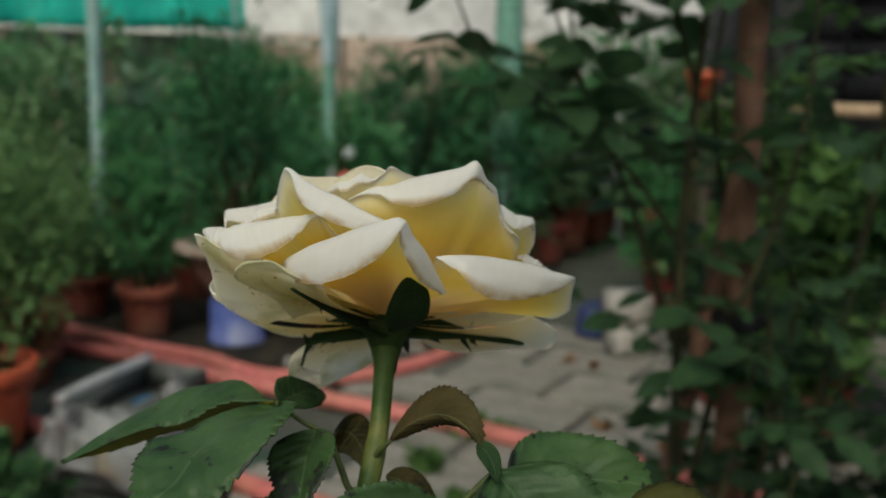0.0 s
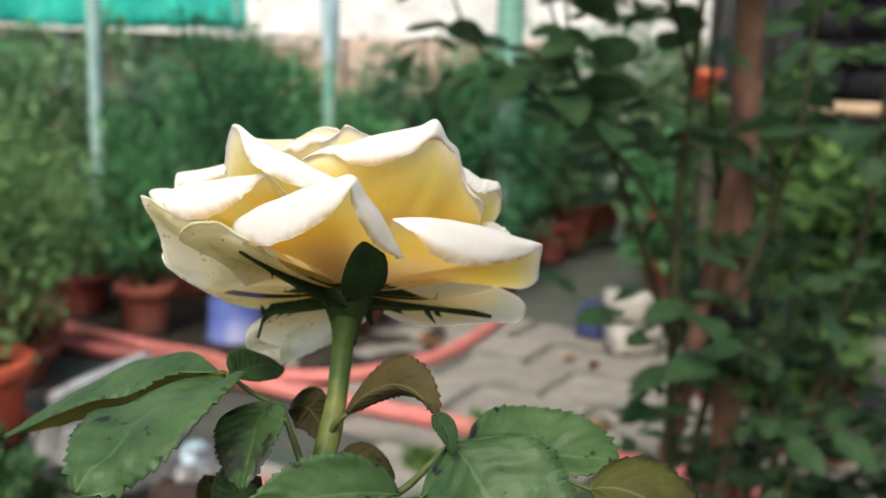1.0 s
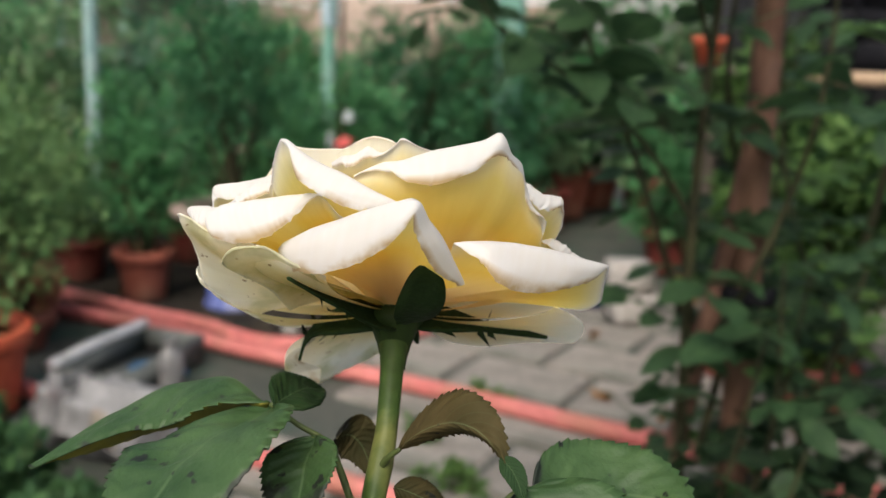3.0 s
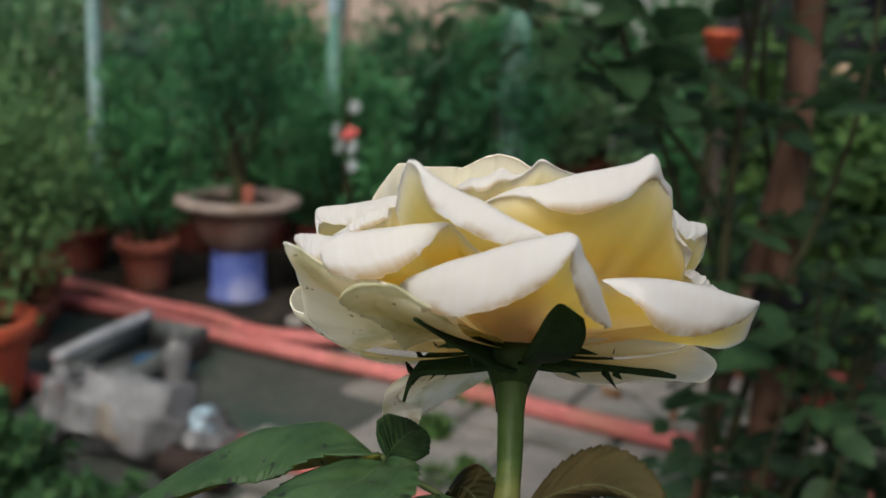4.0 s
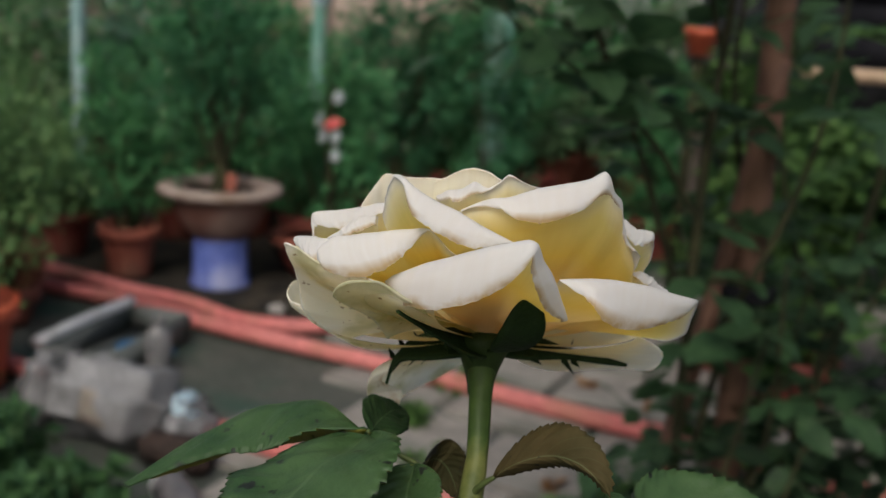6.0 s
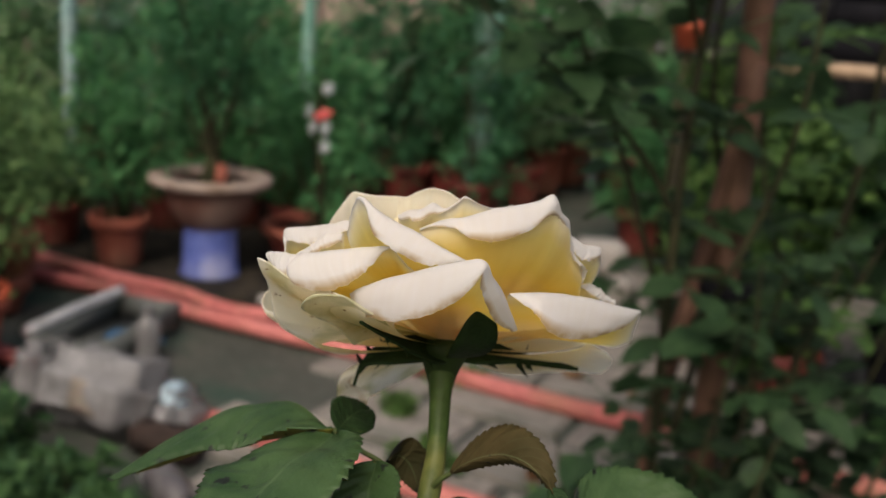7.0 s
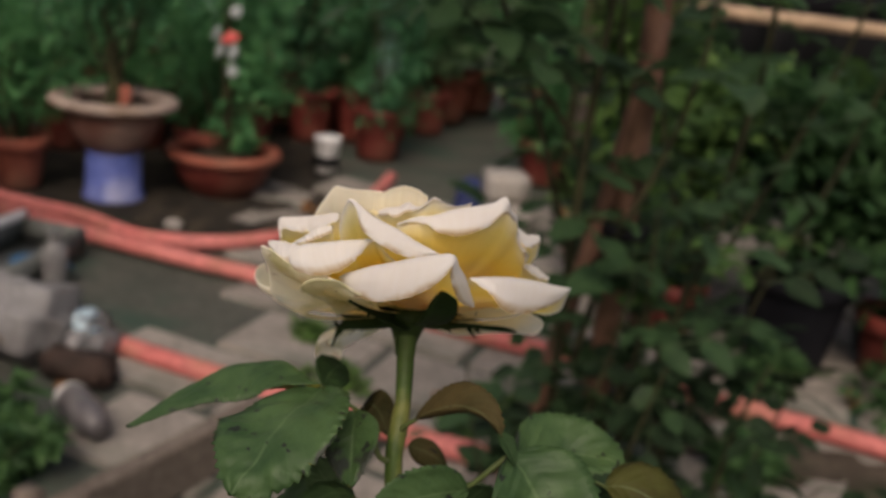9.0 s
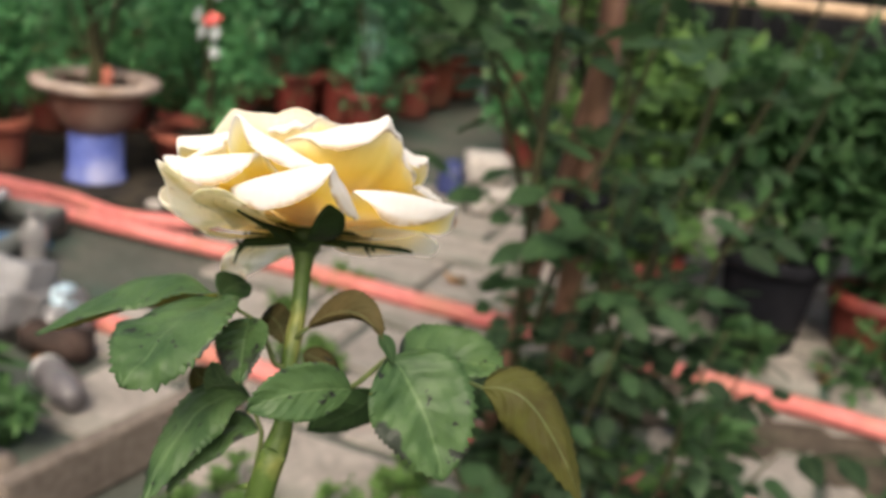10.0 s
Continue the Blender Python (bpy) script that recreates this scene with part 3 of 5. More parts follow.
# ---- pots and plants ----
def pot_parts(parent, r0, r1, h, material, lip=0.012, lip_h=0.03, at=0.0, rim_material=None, bulge=0.0, soil_at=0.8):
    """A thick-walled pot from bottom radius r0 to top radius r1, its rim and the soil in it."""
    t = 0.007
    mid = [(r0 + (r1 - r0) * k / 6 + bulge * math.sin(math.pi * k / 6), at + (h - lip_h) * k / 6) for k in range(7)]
    inner = [(max(r - t, 0.01), z + t) for r, z in reversed(mid)]
    body = part("pot", lathe([(r0 * 0.9, at)] + mid + inner, 40, 0.004), material, parent)
    z0 = at + h - lip_h
    part("rim", lathe([(r1 - t, z0), (r1 + lip * 0.8, z0 - 0.002), (r1 + lip, z0 + lip_h * 0.25), (r1 + lip, z0 + lip_h * 0.8), (r1 + lip * 0.7, z0 + lip_h), (r1 - t * 0.4, z0 + lip_h), (r1 - t, z0 + lip_h * 0.8), (r1 - t, z0)], 44, 0.004, 3), rim_material or material, body)
    rs = r0 + (r1 - r0) * soil_at - t * 1.2
    zs = at + h * soil_at
    part("soil", lathe([(rs, zs - 0.006), (rs, zs), (rs * 0.6, zs + 0.006), (0, zs + 0.009)], 28, 0.01, 5), SOIL, parent)
    return zs


def shrub_parts(parent, base_z, blobs, count, leaf, material, seed, stems=5, stem_r=0.006, up=0.3, droop=0.25, wood=None):
    rnd = random.Random(seed)
    for k in range(stems):
        b = blobs[k % len(blobs)]
        x, y = rnd.uniform(-0.02, 0.02), rnd.uniform(-0.02, 0.02)
        top = Vector((b[0] + rnd.uniform(-0.6, 0.6) * b[3], b[1] + rnd.uniform(-0.6, 0.6) * b[4], b[2] + rnd.uniform(0.1, 0.8) * b[5]))
        mid = Vector((x, y, base_z)).lerp(top, 0.5) + Vector((rnd.uniform(-0.02, 0.02), rnd.uniform(-0.02, 0.02), 0.01))
        part("stem", tube([(x, y, base_z - 0.02), mid, top], [stem_r, stem_r * 0.7, stem_r * 0.3], 7, 5), wood or CANE, parent)
    me = crown_mesh("foliage", blobs, count, leaf[0], leaf[1], seed, up, droop)
    mesh_object("foliage", me, material, parent, smooth=False)


def potted(at, pot, blobs, count, leaf, foliage, label, seed, stems=5, group="potted plants", wood=None, **kw):
    ob = thing("potted_plant", at, label, "potted plant", group)
    r0, r1, h, material = pot
    zs = pot_parts(ob, r0, r1, h, material, **kw)
    shrub_parts(ob, zs, blobs, count, leaf, foliage, seed, stems, wood=wood)
    return ob


# blue bucket with the bonsai bowl on it
bucket = thing("blue_bucket", (-0.577, 2.425, 0), "upturned blue plastic bucket under a bonsai pot", "bucket")
bb = part("bucket", lathe([(0.070, 0), (0.073, 0.004), (0.0735, 0.02), (0.071, 0.022), (0.069, 0.12), (0.066, 0.131), (0.06, 0.134), (0.0, 0.134)], 40), BLUE, bucket)
part("bucket_rim", lathe([(0.071, 0.002), (0.077, 0.003), (0.077, 0.014), (0.071, 0.016), (0.071, 0.002)], 40), BLUE, bb)
bonsai = thing("bonsai", (-0.577, 2.425, 0.1345), "old bonsai tree in a brown clay pot with pale rim", "bonsai")
zs = pot_parts(bonsai, 0.072, 0.122, 0.135, CLAY, lip=0.036, lip_h=0.022, rim_material=RIM, bulge=0.012)
trunk = part("trunk", tube([(-0.01, 0, zs - 0.02), (0.005, 0.0, zs + 0.06), (-0.012, 0.01, zs + 0.14), (0.015, 0.02, zs + 0.26), (0.005, 0.02, zs + 0.42)], [0.030, 0.020, 0.015, 0.010, 0.004], 12, 8, rough=0.06), CANE, bonsai)
part("plant_label", block(0.028, 0.003, 0.075, 0.001), TERRACOTTA, bonsai, "dull orange plant label").matrix_basis = pose(0.03, -0.035, zs - 0.015, -6, 4, 10)
shrub_parts(bonsai, zs + 0.1, [(-0.05, 0, 0.36, 0.16, 0.13, 0.1), (0.07, 0.03, 0.42, 0.14, 0.12, 0.12), (0.0, 0.0, 0.56, 0.17, 0.14, 0.16), (-0.1, 0.05, 0.46, 0.1, 0.1, 0.1)], 2600, (0.026, 0.009), FINE_DARK, 31, 9, 0.005, up=0.9)

# pot in front of the blue post
potted((-0.822, 2.45, 0), (0.052, 0.070, 0.142, TERRACOTTA), [(0, 0, 0.24, 0.11, 0.1, 0.09), (-0.03, 0, 0.36, 0.12, 0.1, 0.12), (0.05, 0.03, 0.34, 0.1, 0.1, 0.14), (-0.05, 0.05, 0.5, 0.1, 0.08, 0.14)], 2000, (0.030, 0.010), FINE, "feathery green shrub in a terracotta plastic pot", 11, 6)

potted((-1.065, 2.63, 0), (0.055, 0.075, 0.13, RED_POT), [(0, 0, 0.17, 0.12, 0.1, 0.06), (0.02, -0.02, 0.25, 0.12, 0.1, 0.07), (-0.02, 0, 0.32, 0.11, 0.09, 0.07)], 1500, (0.030, 0.010), FINE_OLIVE, "bushy green shrub hiding the foot of a post", 16, 6)
potted((-0.40, 2.80, 0), (0.055, 0.075, 0.13, RED_POT), [(0, 0, 0.17, 0.12, 0.08, 0.06), (0.02, 0, 0.27, 0.13, 0.09, 0.09), (-0.02, 0.02, 0.39, 0.13, 0.09, 0.10)], 1700, (0.032, 0.011), FINE, "bright green shrub between the green posts", 17, 6)

# bowl planter with a tagged stake
bowl = thing("bowl_planter", (-0.315, 2.565, 0), "wide red-brown bowl planter with a tagged plant", "planter")
zs = pot_parts(bowl, 0.080, 0.132, 0.128, RED_POT, lip=0.026, lip_h=0.022, rim_material=TERRACOTTA, bulge=0.016)
part("trunk", tube([(0, 0, zs - 0.02), (0.01, 0, 0.24), (-0.005, 0.0, 0.36), (0.006, 0.01, 0.6)], [0.011, 0.009, 0.008, 0.004], 10, 8, rough=0.05), CANE, bowl)
shrub_parts(bowl, zs, [(0.03, 0, 0.19, 0.08, 0.07, 0.05), (0.09, 0.04, 0.30, 0.09, 0.08, 0.09), (-0.06, 0.08, 0.36, 0.1, 0.08, 0.12), (0.05, 0.08, 0.5, 0.12, 0.1, 0.14)], 1500, (0.034, 0.013), FINE, 12, 5)
for k, (x, z, s, m, tilt) in enumerate(((-0.018, 0.405, 0.8, TAG, 10), (0.014, 0.395, 0.75, TAG, -14), (0.006, 0.43, 0.9, RED_TAG, 4), (0.018, 0.50, 0.7, TAG, 12), (0.016, 0.345, 0.7, TAG, -8), (-0.03, 0.44, 0.55, TAG, 25))):
    tag_bm = lathe([(0.0, 0), (0.016 * s, 0.001), (0.024 * s, 0.004), (0.022 * s, 0.006), (0.0, 0.005)], 11, 0.3, k)
    part("plant_tag", tag_bm, m, bowl, "red tag" if m is RED_TAG else "white tag").matrix_basis = pose(x, -0.014 - 0.003 * k, z, 82, tilt, 0) @ Matrix.Diagonal((0.75 if m is TAG else 1.2, 1.35 if m is TAG else 0.7, 1, 1))

# large plant in an orange pot beside the yard
potted((-0.890, 1.655, 0), (0.085, 0.108, 0.165, ORANGE_POT), [(0.0, 0.05, 0.28, 0.15, 0.14, 0.10), (0.03, 0.1, 0.42, 0.16, 0.14, 0.13), (-0.1, 0.05, 0.48, 0.16, 0.14, 0.16), (0.08, 0.12, 0.34, 0.1, 0.1, 0.1)], 2600, (0.028, 0.011), FINE_OLIVE, "bushy small-leaved plant in an orange plastic pot", 13, 7)
potted((-1.02, 2.16, 0), (0.07, 0.095, 0.15, TERRACOTTA), [(0.02, -0.03, 0.19, 0.09, 0.08, 0.05), (0.0, 0.0, 0.32, 0.14, 0.12, 0.12), (-0.06, 0.04, 0.46, 0.13, 0.12, 0.13)], 1800, (0.030, 0.011), FINE_OLIVE, "olive-green shrub in a terracotta pot by the hoses", 14, 6)
potted((-0.955, 2.02, 0), (0.045, 0.062, 0.085, TERRACOTTA), [(0.0, 0.0, 0.12, 0.08, 0.07, 0.05), (-0.03, 0, 0.17, 0.08, 0.07, 0.05)], 500, (0.028, 0.011), DRY, "small terracotta pot with dry brown leaves", 15, 4)

# white cup
cup = thing("plastic_cup", (-0.03, 2.90, 0), "white plastic cup with a dark printed band", "cup")
cb = part("cup", lathe([(0.030, 0), (0.032, 0.002), (0.043, 0.108), (0.045, 0.112), (0.041, 0.112), (0.030, 0.006), (0, 0.005)], 28), WHITE, cup)
part("print_band", lathe([(0.0356, 0.022), (0.0388, 0.055), (0.0382, 0.055), (0.035, 0.022), (0.0356, 0.022)], 28), BLACK, cb)

# row of red pots along the back
rrow = random.Random(8)
for k, (x, y) in enumerate(((-0.10, 3.34), (0.07, 3.42), (0.20, 3.56), (-0.30, 3.22), (-0.62, 3.02), (-0.82, 2.92), (0.14, 3.16), (-0.02, 3.62))):
    r = rrow.uniform(0.078, 0.098)
    potted((x, y, 0), (r * 0.76, r, rrow.uniform(0.15, 0.19), RED_POT), [(rrow.uniform(-0.04, 0.04), -0.03, 0.235, 0.15, 0.13, 0.10), (rrow.uniform(-0.06, 0.06), 0.03, 0.46, 0.15, 0.12, 0.15), (rrow.uniform(-0.06, 0.06), 0.05, 0.66, 0.12, 0.1, 0.15)], 1500, (0.036, 0.013), FINE if k % 3 else FINE_DARK, "green shrub in a dark red plastic pot", 40 + k, 6, "row of red pots")

potted((0.35, 3.70, 0), (0.072, 0.085, 0.165, RED_POT), [(0.02, 0.04, 0.30, 0.16, 0.12, 0.07), (0.02, 0, 0.42, 0.18, 0.12, 0.11), (-0.02, 0.02, 0.56, 0.16, 0.12, 0.12)], 2200, (0.040, 0.014), FINE_PALE, "pale green bushy shrub at the end of the pot row", 18, 7)
potted((0.70, 3.02, 0), (0.07, 0.09, 0.15, RED_POT), [(0, 0, 0.16, 0.16, 0.12, 0.08), (0.02, 0, 0.30, 0.17, 0.12, 0.11), (-0.02, 0.02, 0.46, 0.16, 0.12, 0.13)], 2200, (0.040, 0.014), FINE, "bright green bushy shrub near the dark shed", 19, 7)

# tall hedge of potted shrubs behind
for k, (x, y, h) in enumerate(((0.62, 4.45, 0.92), (0.86, 4.3, 0.9), (1.12, 4.2, 0.95), (-0.7, 3.9, 0.80), (-0.42, 4.0, 0.72), (-1.4, 3.8, 0.84), (-2.0, 3.7, 0.92), (0.3, 4.2, 0.95), (0.62, 4.3, 1.05), (-2.3, 3.3, 0.85), (-1.95, 3.0, 0.8), (-1.6, 3.3, 0.86), (-1.32, 2.95, 0.74), (-1.15, 3.45, 0.74), (-0.85, 3.3, 0.70), (-0.55, 3.5, 0.68), (-0.2, 3.65, 0.64), (0.1, 3.9, 0.72), (0.45, 4.0, 0.8), (0.85, 3.9, 0.86), (1.2, 3.6, 0.8), (-1.45, 2.5, 0.55), (-1.75, 2.2, 0.6))):
    q = random.Random(90 + k)
    potted((x, y, 0), (0.09, 0.12, 0.2, RED_POT if k % 2 else TERRACOTTA), [(q.uniform(-0.08, 0.08), q.uniform(-0.05, 0.05), h * f, 0.23 * w, 0.18 * w, h * 0.17) for f, w in ((0.36, 0.9), (0.52, 1.1), (0.7, 1.05), (0.86, 0.8))], 1350, (0.056, 0.021), (FINE_PALE, FINE, FINE_PALE, FINE_OLIVE, FINE, FINE_PALE, FINE_TEAL)[k % 7], "tall leafy shrub in a plastic pot along the back", 60 + k, 12, "hedge of potted shrubs", TWIG)

# ---- loose things on the yard floor ----
def dusty_clear(name):
    m, n, l, b = shader(name, 0.25, 0.0, 0.5)
    t = noise_tex(n, l, 14.0, 6.0)
    r = ramp(n, [(0.3, (0.14, 0.14, 0.145)), (0.7, (0.30, 0.295, 0.30))])
    l.new(t.outputs["Fac"], r.inputs[0])
    l.new(r.outputs[0], b.inputs["Base Color"])
    tr = n.new("ShaderNodeBsdfTransparent")
    x = n.new("ShaderNodeMixShader")
    f = ramp(n, [(0.35, (0.66, 0.66, 0.66)), (0.65, (0.92, 0.92, 0.92))])
    l.new(t.outputs["Fac"], f.inputs[0])
    l.new(f.outputs[0], x.inputs[0])
    l.new(tr.outputs[0], x.inputs[1])
    l.new(b.outputs[0], x.inputs[2])
    l.new(x.outputs[0], n["Material Output"].inputs["Surface"])
    return m


DUSTY = dusty_clear("dusty_clear_plastic")
FADED = surface("faded_plastic", (0.16, 0.16, 0.165), (0.26, 0.26, 0.268), 16, 0.55, dirt=(0.115, 0.11, 0.112), dirt_scale=9)
JAR_GREY = surface("smoky_plastic", (0.085, 0.08, 0.085), (0.15, 0.14, 0.145), 24, 0.3, spec=0.5)
PRINT = surface("faded_print", (0.26, 0.20, 0.18), (0.20, 0.19, 0.15), 60, 0.6)
# near-black brown for the block that stands in for the shaded gap
GAP_DARK = surface("gap_dark", (0.022, 0.014, 0.011), (0.050, 0.030, 0.024), 20, 0.85, bump=0.8)
def crushed(bm, deep, seed):
    """Dents and creases a thin-walled hollow."""
    bm.normal_update()
    for v in bm.verts:
        p = v.co + Vector((seed, 0, 0))
        v.co += v.normal * deep * (noise.noise(p * 11) + 0.6 * abs(noise.noise(p * 27)) - 0.3)
    return bm


jug = thing("plastic_jug", (-0.550, 1.480, 0), "crushed dusty grey plastic jug lying with a pale blue cap", "jug", turn=-20)
jug_body = part("jug_body", crushed(block(0.23, 0.15, 0.135, 0.036, 0, 0, 8), 0.017, 3.0), FADED, jug, "scuffed grey body")
jug_body.matrix_basis = pose(0, 0.01, -0.010, -12, 5, 0)
part("faded_print", block(0.085, 0.004, 0.055, 0.0018, 0.0006, 6, 3), PRINT, jug_body, "faded reddish print").matrix_basis = pose(0.025, -0.0765, 0.045, 0, 0, -2)
part("shoulder", crushed(block(0.075, 0.12, 0.10, 0.026, 0, 0, 5), 0.010, 7.0), DUSTY, jug_body).matrix_basis = pose(0.135, 0.015, 0.012)
part("crumpled_base", crushed(block(0.07, 0.14, 0.125, 0.022, 0, 0, 6), 0.018, 11.0), DUSTY, jug_body).matrix_basis = pose(-0.125, 0.0, 0.004)
part("bottle_cap", lathe([(0.0, 0.0), (0.025, 0.0), (0.028, 0.004), (0.028, 0.026), (0.024, 0.030), (0.0, 0.031)], 28), PALE_BLUE, jug, "pale blue screw cap").matrix_basis = pose(0.122, 0.035, 0.062, 0, 70, 10)
# added block: its dark colour stands for the shade in the gap under the jug
shard = thing("gap_block", (-0.405, 1.395, 0), "added dark block standing in for the gap under the jug", "shard", turn=-20)
part("shard", block(0.12, 0.05, 0.05, 0.008, 0.004, 9, 2), GAP_DARK, shard)
ball = thing("plastic_jar", (-0.358, 1.240, 0.027), "dusty grey plastic jar lying on the ground", "jar")
part("jar_wall", lathe([(0.0, -0.058), (0.022, -0.058), (0.0265, -0.053), (0.0265, 0.02), (0.022, 0.034), (0.018, 0.04), (0.018, 0.052), (0, 0.052)], 28, 0.015, 4), JAR_GREY, ball)
part("jar_lid", lathe([(0.0, -0.066), (0.022, -0.066), (0.025, -0.063), (0.0255, -0.052), (0.0272, -0.051), (0.0272, -0.049), (0.0, -0.0485)], 24), WHITE, ball, "white jar lid")
ball.matrix_basis = pose(-0.358, 1.240, 0.027, 0, 0, -55) @ pose(0, 0, 0, 0, 90, 0)
scrap = thing("plastic_scrap", (-0.39, 2.195, 0.004), "crumpled scrap of white plastic on the floor", "scrap")
part("scrap", crushed(block(0.042, 0.022, 0.024, 0.004, 0.002, 3, 4), 0.010, 5.0), CONCRETE, scrap, smooth=False)

# open white tray leaning on pots, a jar and a blue scoop in it
TRAY = surface("dusty_tray", (0.10, 0.112, 0.108), (0.17, 0.18, 0.172), 14, 0.7, dirt=(0.05, 0.07, 0.05), dirt_scale=10)
SCOOP = surface("deep_blue_plastic", (0.03, 0.12, 0.26), (0.055, 0.17, 0.34), 12, 0.5)
tray = thing("seed_tray", (-0.651, 1.852, 0), "dusty grey plastic tray with one white rolled edge", "tray", turn=74)
part("tray_base", block(0.30, 0.15, 0.008, 0.003), TRAY, tray, "dusty tray floor")
for sx, sy, w, d in ((0, 0.074, 0.30, 0.008), (0, -0.074, 0.30, 0.008), (0.148, 0, 0.008, 0.14), (-0.148, 0, 0.008, 0.14)):
    part("tray_side", block(w, d, 0.055, 0.002), TRAY, tray).matrix_basis = pose(sx, sy, 0.0085)
part("tray_edge", tube([(-0.15, 0.078, 0.066), (0, 0.08, 0.068), (0.16, 0.078, 0.066)], [0.0125, 0.0125], 10, 6), WHITE, tray)
bottle = thing("water_bottle", (-0.555, 1.80, 0), "small clear plastic bottle standing beside the tray", "bottle")
part("bottle_wall", lathe([(0.022, 0), (0.026, 0.005), (0.025, 0.035), (0.026, 0.04), (0.026, 0.07), (0.018, 0.085), (0.012, 0.09), (0.012, 0.1), (0, 0.1)], 24), DUSTY, bottle)
part("bottle_cap", lathe([(0.0135, 0.098), (0.014, 0.108), (0.012, 0.110), (0, 0.110)], 18), DUSTY, bottle)
scoop = thing("blue_scoop", (-0.618, 1.826, 0.0085), "deep blue plastic scoop lying in the tray", "scoop")
part("scoop_bowl", lathe([(0.018, 0), (0.026, 0.006), (0.030, 0.03), (0.028, 0.031), (0.022, 0.008), (0, 0.006)], 22, 0.03), SCOOP, scoop)
part("scoop_handle", tube([(0.026, 0.0, 0.022), (0.055, 0.01, 0.03), (0.085, 0.018, 0.012)], [0.006, 0.005], 8, 4), SCOOP, scoop)

# plank edging with weeds
edging = thing("edging_plank", (-0.336, 0.925, 0), "weathered grey-brown planks edging a planting bed corner", "plank", turn=53)
part("plank", block(0.40, 0.030, 0.075, 0.003, 0.001, 3, 1), GREY_WOOD, edging, smooth=False).matrix_basis = pose(0.19, 0, 0)
part("plank", block(0.42, 0.030, 0.070, 0.003, 0.001, 4, 1), GREY_WOOD, edging, smooth=False).matrix_basis = pose(-0.02, 0.0, 0, 0, 0, 92) @ pose(0.23, 0, 0)
part("plank_stake", block(0.03, 0.03, 0.085, 0.004), GREY_WOOD, edging).matrix_basis = pose(0.016, 0.034, 0)
for k, (x, y, s) in enumerate(((-0.64, 1.25, 0.8), (-0.80, 1.40, 0.7), (-0.52, 1.15, 0.7), (-0.44, 1.10, 0.4), (-0.92, 1.26, 1.1), (-0.72, 1.27, 0.7))):
    weed = thing("weed_clump", (x, y, 0), "low green weeds growing in the planting bed", "weeds", "weeds in the bed")
    shrub_parts(weed, 0.015, [(0, 0, 0.07 * s, 0.11 * s, 0.1 * s, 0.06 * s), (0.04, 0.02, 0.12 * s, 0.08 * s, 0.08 * s, 0.05 * s)], 520, (0.032, 0.015), WEED, 120 + k, 4, 0.003)
for k, (x, y, s) in enumerate(((0.06, 1.78, 0.5), (0.02, 1.42, 0.6), (0.18, 1.25, 0.5), (-0.05, 1.62, 0.4), (0.30, 1.34, 0.6), (-0.07, 1.02, 0.5), (0.06, 0.96, 0.6), (0.15, 1.04, 0.5), (-0.16, 0.93, 0.6))):
    weed = thing("weed_clump", (x, y, 0), "small pale green weeds in the paving joints", "weeds", "weeds in the paving")
    shrub_parts(weed, 0.006, [(0, 0, 0.04 * s, 0.1 * s, 0.09 * s, 0.035 * s)], 120, (0.026, 0.012), BUSH_PALE, 140 + k, 3, 0.0015)
litter = crown_mesh("dry_leaf_litter", [(-0.1, 2.55, 0.004, 0.9, 0.35, 0.003), (0.5, 1.6, 0.004, 0.6, 0.4, 0.003), (-0.5, 1.35, 0.004, 0.4, 0.2, 0.003)], 260, 0.035, 0.016, 77, 0.02, 0.05)
tagged(mesh_object("dry_leaf_litter", litter, DRY, smooth=False), "fallen brown leaves scattered over the yard floor", "leaves", kind="stuff")

for k, (x, y, s) in enumerate(((0.64, 1.20, 0.5), (0.50, 0.94, 0.8), (1.08, 1.45, 0.9), (0.90, 1.02, 0.45), (0.82, 1.52, 0.6))):
    weed = thing("weed_clump", (x, y, 0), "low dark green ground cover beside the hose", "weeds", "ground cover")
    shrub_parts(weed, 0.01, [(0, 0, 0.045 * s, 0.12 * s, 0.10 * s, 0.045 * s), (0.03, 0.02, 0.085 * s, 0.08 * s, 0.08 * s, 0.04 * s)], 420, (0.030, 0.014), WEED, 160 + k, 4, 0.0025)
# pale blocks behind the rose bush
for x, y, z, s, t in ((0.475, 2.43, 0, 1.0, 12), (0.462, 2.45, 0.082, 0.92, 4)):
    pb = thing("concrete_block", (x, y, z), "pale concrete block stacked on the paving", "block", "stacked blocks", t)
    part("block", block(0.125 * s, 0.10, 0.08, 0.006, 0.0015, 5, 2), CONCRETE, pb)
navy = thing("blue_sack", (0.395, 2.60, 0), "folded dark blue plastic sack beside the blocks", "sack")
part("sack", lathe([(0.05, 0), (0.058, 0.02), (0.048, 0.045), (0.05, 0.07), (0.03, 0.09), (0.015, 0.1), (0, 0.102)], 16, 0.1, 6), NAVY, navy)

# black pot, orange pots and plants on the far side of the bush
potted((0.925, 1.65, 0), (0.075, 0.098, 0.205, BLACK), [(0.03, 0.03, 0.34, 0.15, 0.13, 0.12), (0.1, 0.08, 0.46, 0.14, 0.13, 0.12), (-0.06, 0.06, 0.46, 0.12, 0.12, 0.12)], 1500, (0.055, 0.022), BUSH, "leafy plant in a tall black plastic pot", 150, 7, "plants by the table")
